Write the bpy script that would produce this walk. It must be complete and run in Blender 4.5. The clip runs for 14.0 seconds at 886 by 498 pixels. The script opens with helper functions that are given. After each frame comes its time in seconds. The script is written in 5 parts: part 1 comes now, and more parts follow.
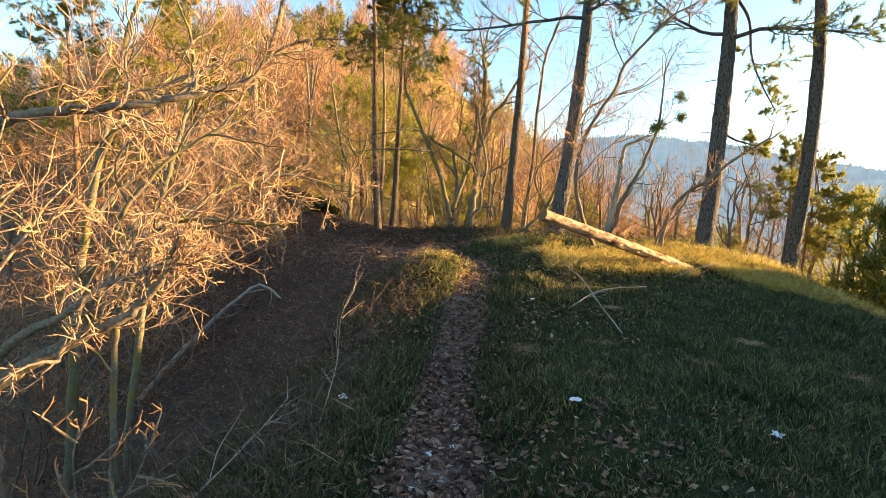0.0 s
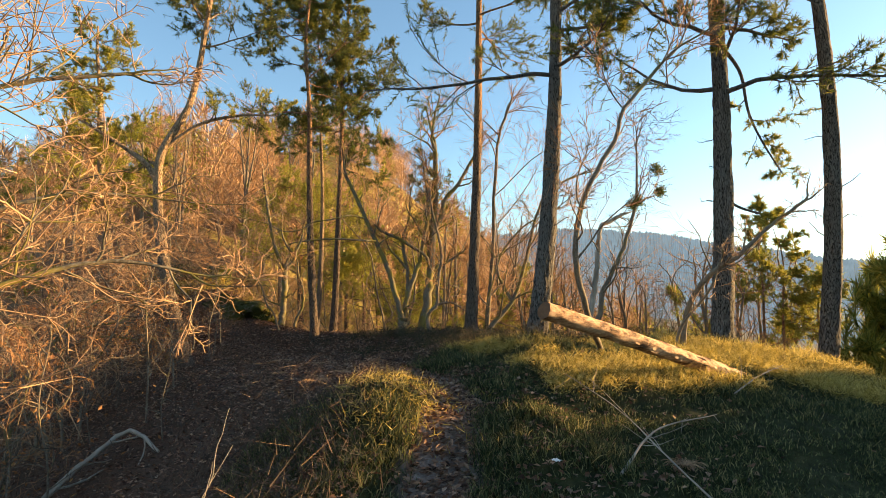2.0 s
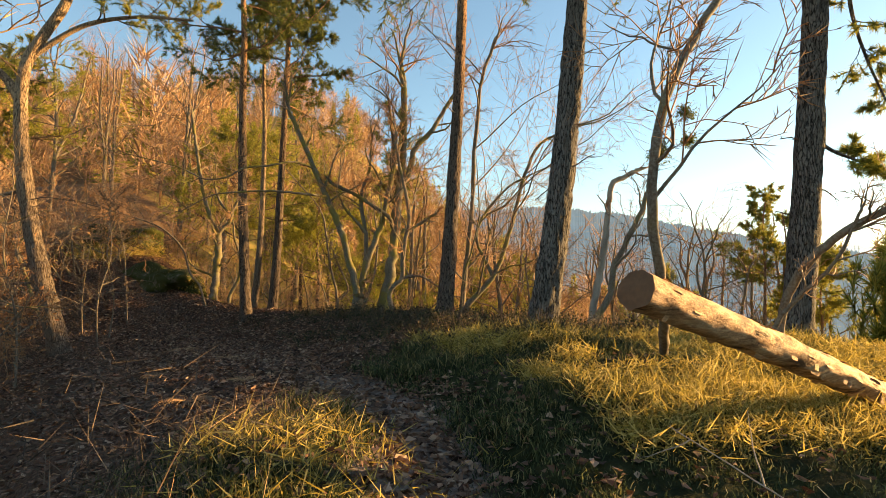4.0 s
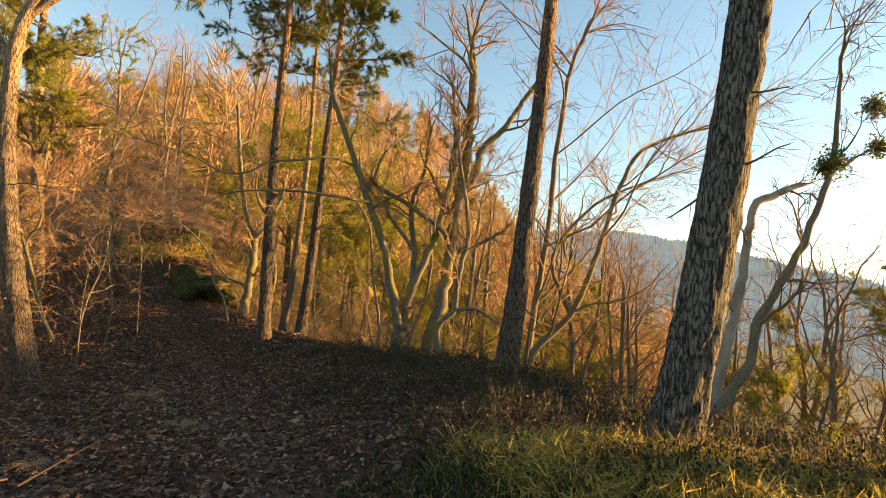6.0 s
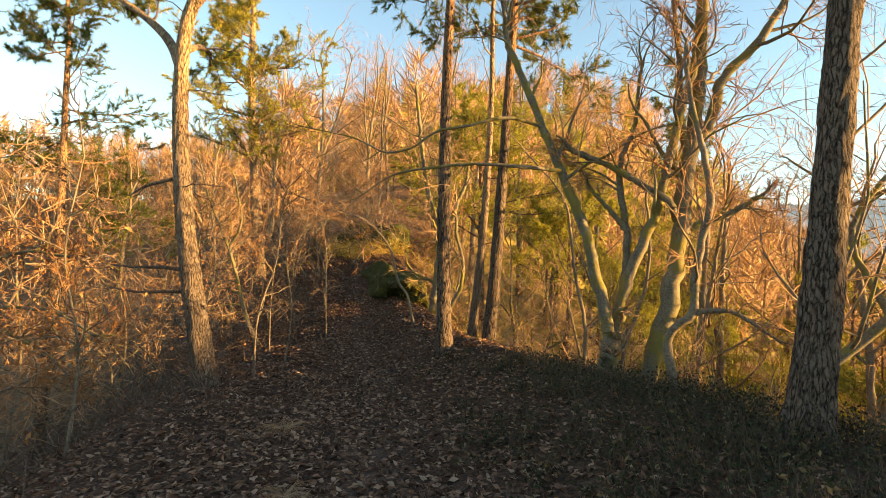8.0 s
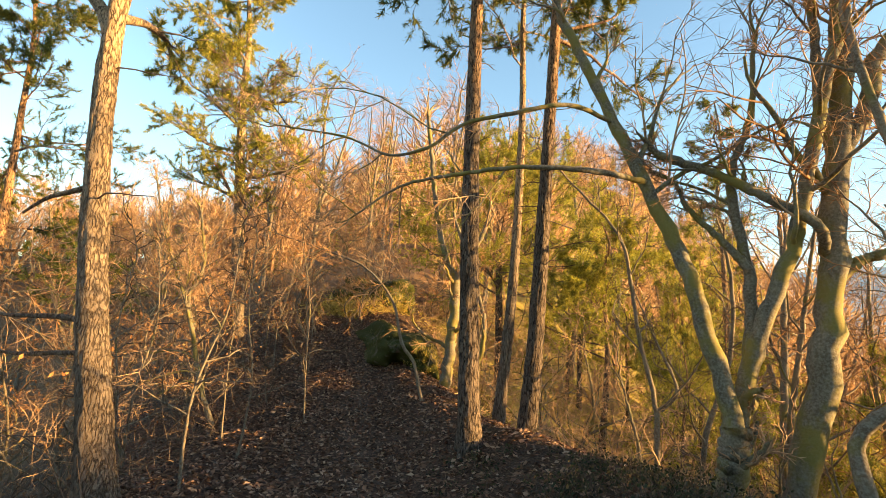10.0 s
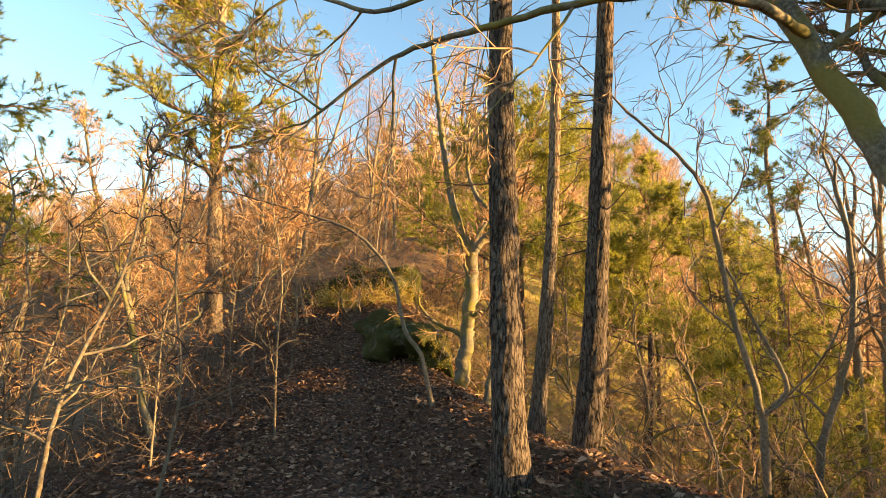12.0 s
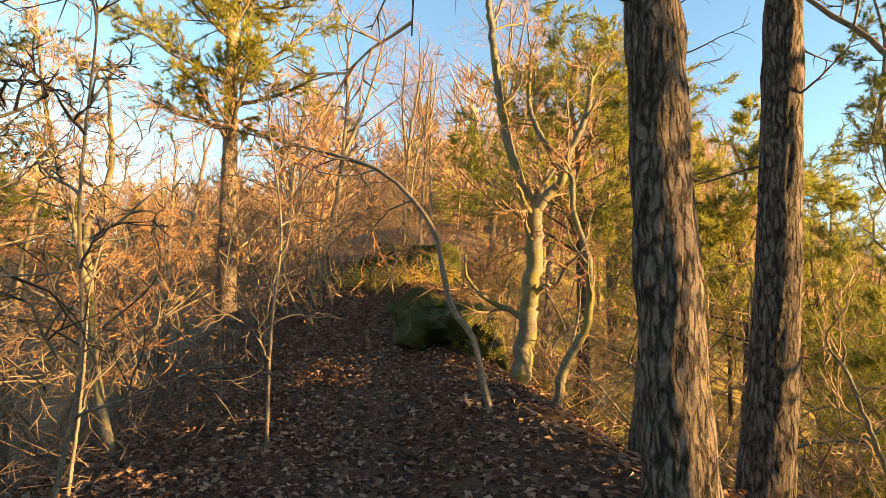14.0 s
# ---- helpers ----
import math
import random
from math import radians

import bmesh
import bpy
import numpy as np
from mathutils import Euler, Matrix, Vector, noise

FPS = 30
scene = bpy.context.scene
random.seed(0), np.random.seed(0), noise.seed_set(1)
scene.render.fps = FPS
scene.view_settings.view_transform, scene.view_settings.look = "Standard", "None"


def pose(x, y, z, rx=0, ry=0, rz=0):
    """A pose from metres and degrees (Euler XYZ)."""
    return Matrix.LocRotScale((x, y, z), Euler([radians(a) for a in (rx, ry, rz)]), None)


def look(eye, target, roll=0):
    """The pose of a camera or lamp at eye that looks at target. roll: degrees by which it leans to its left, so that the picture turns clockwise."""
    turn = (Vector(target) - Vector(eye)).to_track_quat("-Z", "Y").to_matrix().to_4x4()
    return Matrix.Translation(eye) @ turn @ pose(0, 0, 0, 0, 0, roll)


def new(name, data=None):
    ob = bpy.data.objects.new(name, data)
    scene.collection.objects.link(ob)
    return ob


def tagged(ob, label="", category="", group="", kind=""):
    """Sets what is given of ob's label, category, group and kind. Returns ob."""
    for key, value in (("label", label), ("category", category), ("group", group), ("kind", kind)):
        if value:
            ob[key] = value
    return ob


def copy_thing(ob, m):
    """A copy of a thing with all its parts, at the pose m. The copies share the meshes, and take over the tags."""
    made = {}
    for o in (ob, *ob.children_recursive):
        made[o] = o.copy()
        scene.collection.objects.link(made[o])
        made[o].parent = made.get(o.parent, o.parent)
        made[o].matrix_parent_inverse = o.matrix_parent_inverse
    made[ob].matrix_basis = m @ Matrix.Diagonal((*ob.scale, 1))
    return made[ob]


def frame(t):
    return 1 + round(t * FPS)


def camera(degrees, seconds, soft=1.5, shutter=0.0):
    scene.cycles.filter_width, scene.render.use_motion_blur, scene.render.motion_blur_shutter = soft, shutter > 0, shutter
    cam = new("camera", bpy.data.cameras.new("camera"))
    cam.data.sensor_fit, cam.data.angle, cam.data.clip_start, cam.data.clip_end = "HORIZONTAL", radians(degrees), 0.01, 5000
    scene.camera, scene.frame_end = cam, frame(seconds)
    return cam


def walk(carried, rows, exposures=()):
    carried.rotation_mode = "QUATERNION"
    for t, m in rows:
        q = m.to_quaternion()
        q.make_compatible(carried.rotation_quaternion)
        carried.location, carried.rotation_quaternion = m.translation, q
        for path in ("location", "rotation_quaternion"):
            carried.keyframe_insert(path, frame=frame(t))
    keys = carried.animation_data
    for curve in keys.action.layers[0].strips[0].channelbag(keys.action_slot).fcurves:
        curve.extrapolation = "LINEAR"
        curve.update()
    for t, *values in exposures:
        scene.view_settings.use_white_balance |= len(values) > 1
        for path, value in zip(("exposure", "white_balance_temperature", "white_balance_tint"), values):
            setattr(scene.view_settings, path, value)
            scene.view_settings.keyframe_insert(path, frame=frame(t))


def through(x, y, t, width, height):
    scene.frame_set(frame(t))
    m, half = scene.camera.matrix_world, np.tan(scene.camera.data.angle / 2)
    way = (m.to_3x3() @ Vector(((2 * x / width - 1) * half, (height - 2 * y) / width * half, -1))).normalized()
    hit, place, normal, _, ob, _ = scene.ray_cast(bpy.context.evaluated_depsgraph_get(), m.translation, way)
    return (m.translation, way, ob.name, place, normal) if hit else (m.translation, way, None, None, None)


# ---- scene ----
cam = camera(81.0, 14.0, soft=0.65)
PATH = [
    (0, (-0.07, -0.062, 1.387), (-0.068, 1.931, 1.217), 2.3),
    (0.5, (0.007, 0.556, 1.413), (0.008, 2.549, 1.255), -1.0),
    (1, (-0.035, 1.273, 1.402), (0.01, 3.272, 1.363), -1.4),
    (1.5, (-0.014, 2.021, 1.406), (0.1, 4.009, 1.588), 0.8),
    (2, (-0.067, 2.774, 1.369), (0.119, 4.754, 1.577), -0.3),
    (2.5, (-0.055, 3.496, 1.307), (0.154, 5.478, 1.479), 1.1),
    (3, (-0.015, 4.24, 1.275), (0.246, 6.218, 1.41), 1.2),
    (3.2, (0.039, 4.567, 1.256), (0.346, 6.54, 1.37), 0.7),
    (5.3, (0.441, 7.58, 1.545), (0.734, 9.554, 1.672), 1.7),
    (5.5, (0.475, 7.797, 1.571), (0.739, 9.774, 1.73), 2.6),
    (6, (0.595, 8.435, 1.656), (0.653, 10.427, 1.819), 5.2),
    (6.5, (0.805, 9.14, 1.691), (0.496, 11.111, 1.832), 5.0),
    (7, (0.819, 9.682, 1.746), (0.29, 11.603, 1.912), 5.7),
    (7.5, (0.618, 10.147, 1.782), (-0.031, 12.037, 1.848), 4.0),
    (7.7, (0.583, 10.356, 1.765), (-0.11, 12.231, 1.827), 3.8),
    (9.8, (-0.565, 12.784, 1.594), (-1.261, 14.645, 1.824), 2.6),
    (10, (-0.638, 12.983, 1.599), (-1.358, 14.822, 1.913), 4.2),
    (10.5, (-0.898, 13.526, 1.511), (-1.627, 15.354, 1.866), 5.1),
    (11, (-1.063, 14.036, 1.452), (-1.824, 15.852, 1.805), 3.7),
    (11.5, (-1.3, 14.515, 1.424), (-2.039, 16.336, 1.793), 4.0),
    (12, (-1.512, 15.014, 1.392), (-2.253, 16.846, 1.698), 3.1),
    (12.5, (-1.748, 15.556, 1.287), (-2.504, 17.393, 1.516), 2.2),
    (13, (-1.966, 15.993, 1.272), (-2.734, 17.823, 1.519), 3.4),
    (13.1, (-2.0, 16.064, 1.283), (-2.793, 17.875, 1.587), 4.3),
    (13.5, (-2.209, 16.347, 1.256), (-3.025, 18.148, 1.562), 4.7),
    (14, (-2.434, 16.744, 1.217), (-3.3, 18.527, 1.483), 4.0),
]
EXPOSURES = [(0.0, 2.58, 6400, 4), (1.0, 2.42, 6500, 4), (2.5, 1.97, 6700, 4), (5.5, 2.08, 7900, 5), (7.5, 2.45, 8100, 5), (10.0, 2.52, 7300, 3), (14.0, 2.52, 7000, 1)]
walk(cam, [(t, look(eye, target, roll)) for t, eye, target, roll in PATH], EXPOSURES)

# ---- light: low evening sun from the valley side, clear sky ----
SUN_BEARING, SUN_HEIGHT = 82.0, 9.3          # degrees clockwise from +y, degrees above the horizon
world = bpy.data.worlds.new("sky")
scene.world = world
world.use_nodes = True
wn = world.node_tree.nodes
sky = wn.new("ShaderNodeTexSky")
sky.sky_type = "NISHITA"
sky.sun_disc = False
sky.sun_elevation = radians(SUN_HEIGHT)
sky.sun_rotation = radians(SUN_BEARING)
sky.air_density, sky.dust_density, sky.ozone_density = 1.0, 0.42, 2.0
wn["Background"].inputs["Strength"].default_value = 0.094
world.node_tree.links.new(sky.outputs["Color"], wn["Background"].inputs["Color"])
sun_data = bpy.data.lights.new("sun", "SUN")
sun_data.energy, sun_data.angle, sun_data.color = 5.0, radians(0.5), (1.0, 0.61, 0.25)
sun = new("sun", sun_data)
b, e = radians(SUN_BEARING), radians(SUN_HEIGHT)
sun.matrix_world = look((math.sin(b) * math.cos(e) * 60, math.cos(b) * math.cos(e) * 60, math.sin(e) * 60), (0, 0, 0))


# ---- materials ----
class Nodes:
    """A small builder of node materials."""

    def __init__(self, name):
        self.mat = bpy.data.materials.new(name)
        self.mat.use_nodes = True
        self.tree = self.mat.node_tree
        self.bsdf = self.tree.nodes["Principled BSDF"]

    def node(self, kind, **inputs):
        n = self.tree.nodes.new(kind)
        for key, value in inputs.items():
            self.plug(value, n.inputs[key.replace("_", " ")])
        return n

    def plug(self, value, socket):
        if isinstance(value, bpy.types.NodeSocket):
            self.tree.links.new(value, socket)
        else:
            socket.default_value = value

    def coords(self, scale=(1, 1, 1), which="Object"):
        c = self.node("ShaderNodeTexCoord")
        return self.node("ShaderNodeMapping", Vector=c.outputs[which], Scale=scale).outputs["Vector"]

    def noise(self, vec, scale, detail=4.0, rough=0.6):
        return self.node("ShaderNodeTexNoise", Vector=vec, Scale=scale, Detail=detail, Roughness=rough).outputs["Fac"]

    def ramp(self, fac, stops):
        r = self.node("ShaderNodeValToRGB", Fac=fac)
        els = r.color_ramp.elements
        while len(els) < len(stops):
            els.new(0.5)
        for el, (pos, col) in zip(els, stops):
            el.position, el.color = pos, (*col, 1) if len(col) == 3 else col
        return r.outputs["Color"]

    def mix(self, fac, a, b, blend="MIX"):
        m = self.tree.nodes.new("ShaderNodeMix")
        m.data_type, m.blend_type = "RGBA", blend
        self.plug(fac, m.inputs[0])
        self.plug(a if isinstance(a, bpy.types.NodeSocket) else (*a, 1), m.inputs[6])
        self.plug(b if isinstance(b, bpy.types.NodeSocket) else (*b, 1), m.inputs[7])
        return m.outputs[2]

    def bump(self, height, strength, distance):
        n = self.node("ShaderNodeBump", Height=height, Strength=strength, Distance=distance)
        self.plug(n.outputs["Normal"], self.bsdf.inputs["Normal"])

    def done(self, color, rough=0.85, spec=0.25):
        self.plug(color if isinstance(color, bpy.types.NodeSocket) else (*color, 1), self.bsdf.inputs["Base Color"])
        self.plug(rough, self.bsdf.inputs["Roughness"])
        self.bsdf.inputs["Specular IOR Level"].default_value = spec
        return self.mat


def bark_pine(name, low, high, fissure, turn_z):
    m = Nodes(name)
    vec = m.coords((1, 1, 1))
    wob = m.node("ShaderNodeTexNoise", Vector=vec, Scale=9.0, Detail=3.0)
    vec2 = m.mix(0.05, vec, wob.outputs["Color"], "ADD")
    stretched = m.node("ShaderNodeMapping", Vector=vec2, Scale=(34, 34, 8.5)).outputs["Vector"]
    vor = m.node("ShaderNodeTexVoronoi", Vector=stretched, Scale=1.0)
    vor.feature = "DISTANCE_TO_EDGE"
    flakes = m.noise(m.node("ShaderNodeMapping", Vector=vec2, Scale=(48, 48, 9)).outputs["Vector"], 1.0, 5.0, 0.65)
    rugged = m.mix(0.55, vor.outputs["Distance"], flakes)
    edge = m.ramp(rugged, [(0.24, (0.02, 0.02, 0.02)), (0.29, (0.5, 0.5, 0.5)), (0.36, (1, 1, 1))])
    z = m.node("ShaderNodeSeparateXYZ", Vector=vec).outputs["Z"]
    zz = m.node("ShaderNodeMapRange", Value=z)
    zz.inputs["From Min"].default_value, zz.inputs["From Max"].default_value = turn_z - 1.2, turn_z + 1.5
    fine = m.noise(vec, 60.0, 5.0)
    base = m.mix(zz.outputs["Result"], low, high)
    tone = m.mix(m.noise(stretched, 0.9), (0.7, 0.7, 0.72), (1.28, 1.25, 1.22))
    base = m.mix(1.0, base, tone, "MULTIPLY")
    base = m.mix(m.ramp(fine, [(0.45, (0, 0, 0)), (0.75, (0.4, 0.4, 0.4))]), base, (0.26, 0.24, 0.21))
    base = m.mix(edge, fissure, base)
    h = m.mix(0.22, edge, fine)
    m.bump(h, 1.0, 0.03)
    return m.done(base, 0.9, 0.15)


def bark_smooth(name, a, b, moss=(0.16, 0.16, 0.04), moss_amount=0.55):
    m = Nodes(name)
    vec = m.coords((1, 1, 1))
    n1 = m.noise(m.node("ShaderNodeMapping", Vector=vec, Scale=(1, 1, 0.5)).outputs["Vector"], 5.0, 5.0)
    n2 = m.noise(vec, 45.0, 5.0)
    rings = m.noise(m.node("ShaderNodeMapping", Vector=vec, Scale=(4, 4, 40)).outputs["Vector"], 1.0, 2.0)
    col = m.mix(m.ramp(n1, [(0.35, (0, 0, 0)), (0.65, (1, 1, 1))]), a, b)
    col = m.mix(m.ramp(n2, [(0.4, (0, 0, 0)), (0.7, (0.5, 0.5, 0.5))]), col, (0.30, 0.28, 0.24))
    col = m.mix(m.ramp(m.noise(vec, 2.2, 4.0), [(moss_amount, (0, 0, 0)), (moss_amount + 0.12, (0.8, 0.8, 0.8))]), col, moss)
    m.bump(m.mix(0.5, n2, rings), 0.6, 0.008)
    return m.done(col, 0.8, 0.2)


def twig_mat(name, a, b, scale=3.0):
    m = Nodes(name)
    isl = m.node("ShaderNodeNewGeometry").outputs["Random Per Island"]
    col = m.mix(isl, a, b)
    col = m.mix(m.noise(m.coords(), scale), m.mix(1.0, col, (0.6, 0.6, 0.6), "MULTIPLY"), col)
    return m.done(col, 0.75, 0.25)


def leaf_mat(name, stops, through=0.35, rough=0.6):
    m = Nodes(name)
    isl = m.node("ShaderNodeNewGeometry").outputs["Random Per Island"]
    col = m.ramp(isl, stops)
    mat = m.done(col, rough, 0.3)
    tr = m.node("ShaderNodeBsdfTranslucent", Color=col)
    mixer = m.node("ShaderNodeMixShader")
    mixer.inputs[0].default_value = through
    m.tree.links.new(m.bsdf.outputs[0], mixer.inputs[1])
    m.tree.links.new(tr.outputs[0], mixer.inputs[2])
    m.tree.links.new(mixer.outputs[0], m.tree.nodes["Material Output"].inputs["Surface"])
    return mat


def ground_mat():
    m = Nodes("forest_ground")
    vec = m.coords((1, 1, 1))
    cover = m.node("ShaderNodeVertexColor")
    cover.layer_name = "cover"
    sep = m.node("ShaderNodeSeparateColor", Color=cover.outputs["Color"])
    fine, mid, big = m.noise(vec, 38.0, 6.0), m.noise(vec, 7.0, 5.0), m.noise(vec, 0.9, 4.0)
    soil = m.ramp(fine, [(0.25, (0.11, 0.08, 0.068)), (0.55, (0.25, 0.19, 0.16)), (0.8, (0.42, 0.34, 0.30))])
    soil = m.mix(m.ramp(mid, [(0.4, (0, 0, 0)), (0.7, (0.6, 0.6, 0.6))]), soil, (0.12, 0.085, 0.07))
    litter = m.ramp(fine, [(0.3, (0.022, 0.014, 0.010)), (0.5, (0.08, 0.047, 0.033)), (0.75, (0.18, 0.115, 0.08))])
    turf = m.ramp(mid, [(0.3, (0.012, 0.014, 0.006)), (0.55, (0.03, 0.034, 0.012)), (0.75, (0.07, 0.062, 0.028))])
    brown = m.ramp(mid, [(0.3, (0.09, 0.055, 0.032)), (0.6, (0.20, 0.12, 0.065))])
    olive = m.ramp(big, [(0.3, (0.22, 0.14, 0.055)), (0.5, (0.25, 0.195, 0.055)), (0.75, (0.15, 0.145, 0.04))])
    col = m.mix(sep.outputs["Green"], litter, turf)
    col = m.mix(sep.outputs["Red"], col, soil)
    far = m.mix(m.ramp(sep.outputs["Blue"], [(0.55, (0, 0, 0)), (0.85, (1, 1, 1))]), brown, olive)
    col = m.mix(m.ramp(sep.outputs["Blue"], [(0.0, (0, 0, 0)), (0.5, (1, 1, 1))]), col, far)
    m.bump(m.mix(0.5, fine, mid), 0.8, 0.05)
    return m.done(col, 0.95, 0.1)


def moss_mat(name, a, b, stone):
    m = Nodes(name)
    vec = m.coords()
    fine, mid = m.noise(vec, 50.0, 5.0), m.noise(vec, 3.0, 5.0)
    col = m.mix(fine, a, b)
    col = m.mix(m.ramp(mid, [(0.55, (0, 0, 0)), (0.68, (1, 1, 1))]), col, stone)
    m.bump(m.mix(0.4, fine, mid), 1.0, 0.05)
    return m.done(col, 0.95, 0.1)


def wood_cut_mat():
    m = Nodes("cut_wood")
    vec = m.coords((1, 1, 1))
    w = m.node("ShaderNodeTexNoise", Vector=vec, Scale=30.0)
    col = m.mix(w.outputs["Fac"], (0.20, 0.11, 0.06), (0.09, 0.05, 0.03))
    return m.done(col, 0.85, 0.2)


def log_mat():
    """Flaking thin orange bark over pale wood."""
    m = Nodes("log_bark")
    vec = m.node("ShaderNodeMapping", Vector=m.coords(), Rotation=(0, 0.32, -0.34), Scale=(0.35, 1, 1)).outputs["Vector"]
    big, fine = m.noise(vec, 8.0, 6.0, 0.75), m.noise(vec, 45.0, 4.0)
    col = m.ramp(big, [(0.40, (0.08, 0.042, 0.026)), (0.45, (0.32, 0.17, 0.085)), (0.54, (0.55, 0.34, 0.19)), (0.68, (0.66, 0.49, 0.32))])
    col = m.mix(m.ramp(fine, [(0.35, (0.6, 0.6, 0.6)), (0.5, (0, 0, 0))]), col, (0.22, 0.11, 0.06))
    m.bump(m.mix(0.35, big, fine), 0.9, 0.02)
    return m.done(col, 0.75, 0.25)


# emission paints distance haze and daylight into the ridge colour
def far_ridge_glow_mat(name, col, glow):
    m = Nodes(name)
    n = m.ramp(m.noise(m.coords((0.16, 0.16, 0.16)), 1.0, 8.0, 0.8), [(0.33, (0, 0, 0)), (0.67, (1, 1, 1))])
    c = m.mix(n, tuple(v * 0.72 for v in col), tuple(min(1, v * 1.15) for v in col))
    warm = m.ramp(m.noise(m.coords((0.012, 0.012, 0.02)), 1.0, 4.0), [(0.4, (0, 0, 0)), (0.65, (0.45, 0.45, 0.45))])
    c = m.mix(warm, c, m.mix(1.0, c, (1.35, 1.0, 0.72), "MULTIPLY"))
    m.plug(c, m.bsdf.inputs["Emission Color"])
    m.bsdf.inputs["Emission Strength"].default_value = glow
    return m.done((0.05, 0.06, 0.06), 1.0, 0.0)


PINE_BARK = bark_pine("pine_bark", (0.118, 0.088, 0.070), (0.34, 0.19, 0.10), (0.022, 0.016, 0.013), 5.0)
PINE_BARK_GREY = bark_pine("grey_pine_bark", (0.14, 0.127, 0.116), (0.24, 0.175, 0.125), (0.02, 0.017, 0.015), 6.5)
OLD_PINE_BARK = bark_pine("old_pine_bark", (0.165, 0.125, 0.095), (0.37, 0.26, 0.165), (0.07, 0.05, 0.038), 3.2)
BEECH_BARK = bark_smooth("beech_bark", (0.06, 0.05, 0.036), (0.15, 0.122, 0.08), (0.17, 0.14, 0.03), 0.46)
OAK_BARK = bark_smooth("oak_bark", (0.075, 0.055, 0.038), (0.165, 0.12, 0.078), (0.15, 0.13, 0.04), 0.55)
DEAD_BARK = bark_smooth("dead_wood", (0.20, 0.165, 0.135), (0.36, 0.305, 0.255), (0.2, 0.16, 0.1), 0.7)
LOG_BARK = log_mat()
TWIG = twig_mat("twig", (0.24, 0.12, 0.055), (0.46, 0.24, 0.11))
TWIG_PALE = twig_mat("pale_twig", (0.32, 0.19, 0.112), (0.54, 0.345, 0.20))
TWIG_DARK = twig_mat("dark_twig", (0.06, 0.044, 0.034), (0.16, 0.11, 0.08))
NEEDLES = leaf_mat("pine_needles", [(0.0, (0.055, 0.08, 0.02)), (0.6, (0.115, 0.135, 0.03)), (1.0, (0.24, 0.20, 0.04))], 0.5)
NEEDLES_YOUNG = leaf_mat("young_needles", [(0.0, (0.10, 0.125, 0.02)), (0.5, (0.27, 0.26, 0.045)), (1.0, (0.48, 0.41, 0.09))], 0.5)
# dry growth with the gold of low sunlight put into its colour
SUNLIT_DRY_GRASS = leaf_mat("sunlit_dry_grass", [(0.0, (0.14, 0.115, 0.025)), (0.5, (0.40, 0.30, 0.065)), (1.0, (0.66, 0.52, 0.19))], 0.5)
DRY_LEAF = leaf_mat("dry_leaf", [(0.0, (0.22, 0.09, 0.035)), (0.5, (0.36, 0.16, 0.06)), (1.0, (0.48, 0.26, 0.10))], 0.4)
LITTER = leaf_mat("fallen_leaf", [(0.0, (0.03, 0.015, 0.010)), (0.35, (0.11, 0.055, 0.033)), (0.75, (0.22, 0.120, 0.075)), (1.0, (0.40, 0.27, 0.185))], 0.2)
GRASS = leaf_mat("grass", [(0.0, (0.012, 0.018, 0.007)), (0.55, (0.052, 0.068, 0.025)), (0.84, (0.15, 0.155, 0.06)), (1.0, (0.36, 0.30, 0.14))], 0.45)
SLOPE_GROWTH = leaf_mat("slope_growth", [(0.0, (0.07, 0.075, 0.02)), (0.5, (0.19, 0.155, 0.04)), (1.0, (0.42, 0.31, 0.10))], 0.4)
HEATH = leaf_mat("heath_leaf", [(0.0, (0.012, 0.016, 0.006)), (0.6, (0.038, 0.046, 0.016)), (0.88, (0.10, 0.07, 0.032)), (1.0, (0.20, 0.14, 0.06))], 0.3)
FAR_BARE = leaf_mat("far_bare_crown", [(0.0, (0.22, 0.13, 0.072)), (0.6, (0.40, 0.24, 0.13)), (1.0, (0.54, 0.37, 0.21))], 0.35)
GROUND = ground_mat()
BOULDER = moss_mat("mossy_rock", (0.02, 0.026, 0.008), (0.07, 0.07, 0.02), (0.14, 0.12, 0.095))
CUT_WOOD = wood_cut_mat()
PAPER = Nodes("litter_white").done((0.62, 0.64, 0.66), 0.6, 0.3)


# ---- mesh helpers ----
def mesh_np(name, verts, quads=None, tris=None, smooth=True):
    me = bpy.data.meshes.new(name)
    quads = np.zeros((0, 4), int) if quads is None else np.asarray(quads, int).reshape(-1, 4)
    tris = np.zeros((0, 3), int) if tris is None else np.asarray(tris, int).reshape(-1, 3)
    verts = np.asarray(verts, np.float32).reshape(-1, 3)
    me.vertices.add(len(verts))
    me.vertices.foreach_set("co", verts.ravel())
    loops = np.concatenate([quads.ravel(), tris.ravel()]).astype(np.int32)
    me.loops.add(len(loops))
    me.loops.foreach_set("vertex_index", loops)
    starts = np.concatenate([np.arange(len(quads)) * 4, len(quads) * 4 + np.arange(len(tris)) * 3]).astype(np.int32)
    me.polygons.add(len(starts))
    me.polygons.foreach_set("loop_start", starts)
    me.polygons.foreach_set("use_smooth", np.full(len(starts), smooth))
    me.update(calc_edges=True)
    return me


def part(name, me, material, parent=None, label=""):
    ob = new(name, me)
    if not me.materials:
        me.materials.append(material)
    if parent is not None:
        ob.parent = parent
    if label:
        ob["label"] = label
    return ob


def root(name, at, label, category, group="", kind=""):
    ob = new(name)
    ob.empty_display_size = 0.2
    ob.location = at
    return tagged(ob, label, category, group, kind)


def unit(v):
    return v / np.maximum(np.linalg.norm(v, axis=-1, keepdims=True), 1e-9)


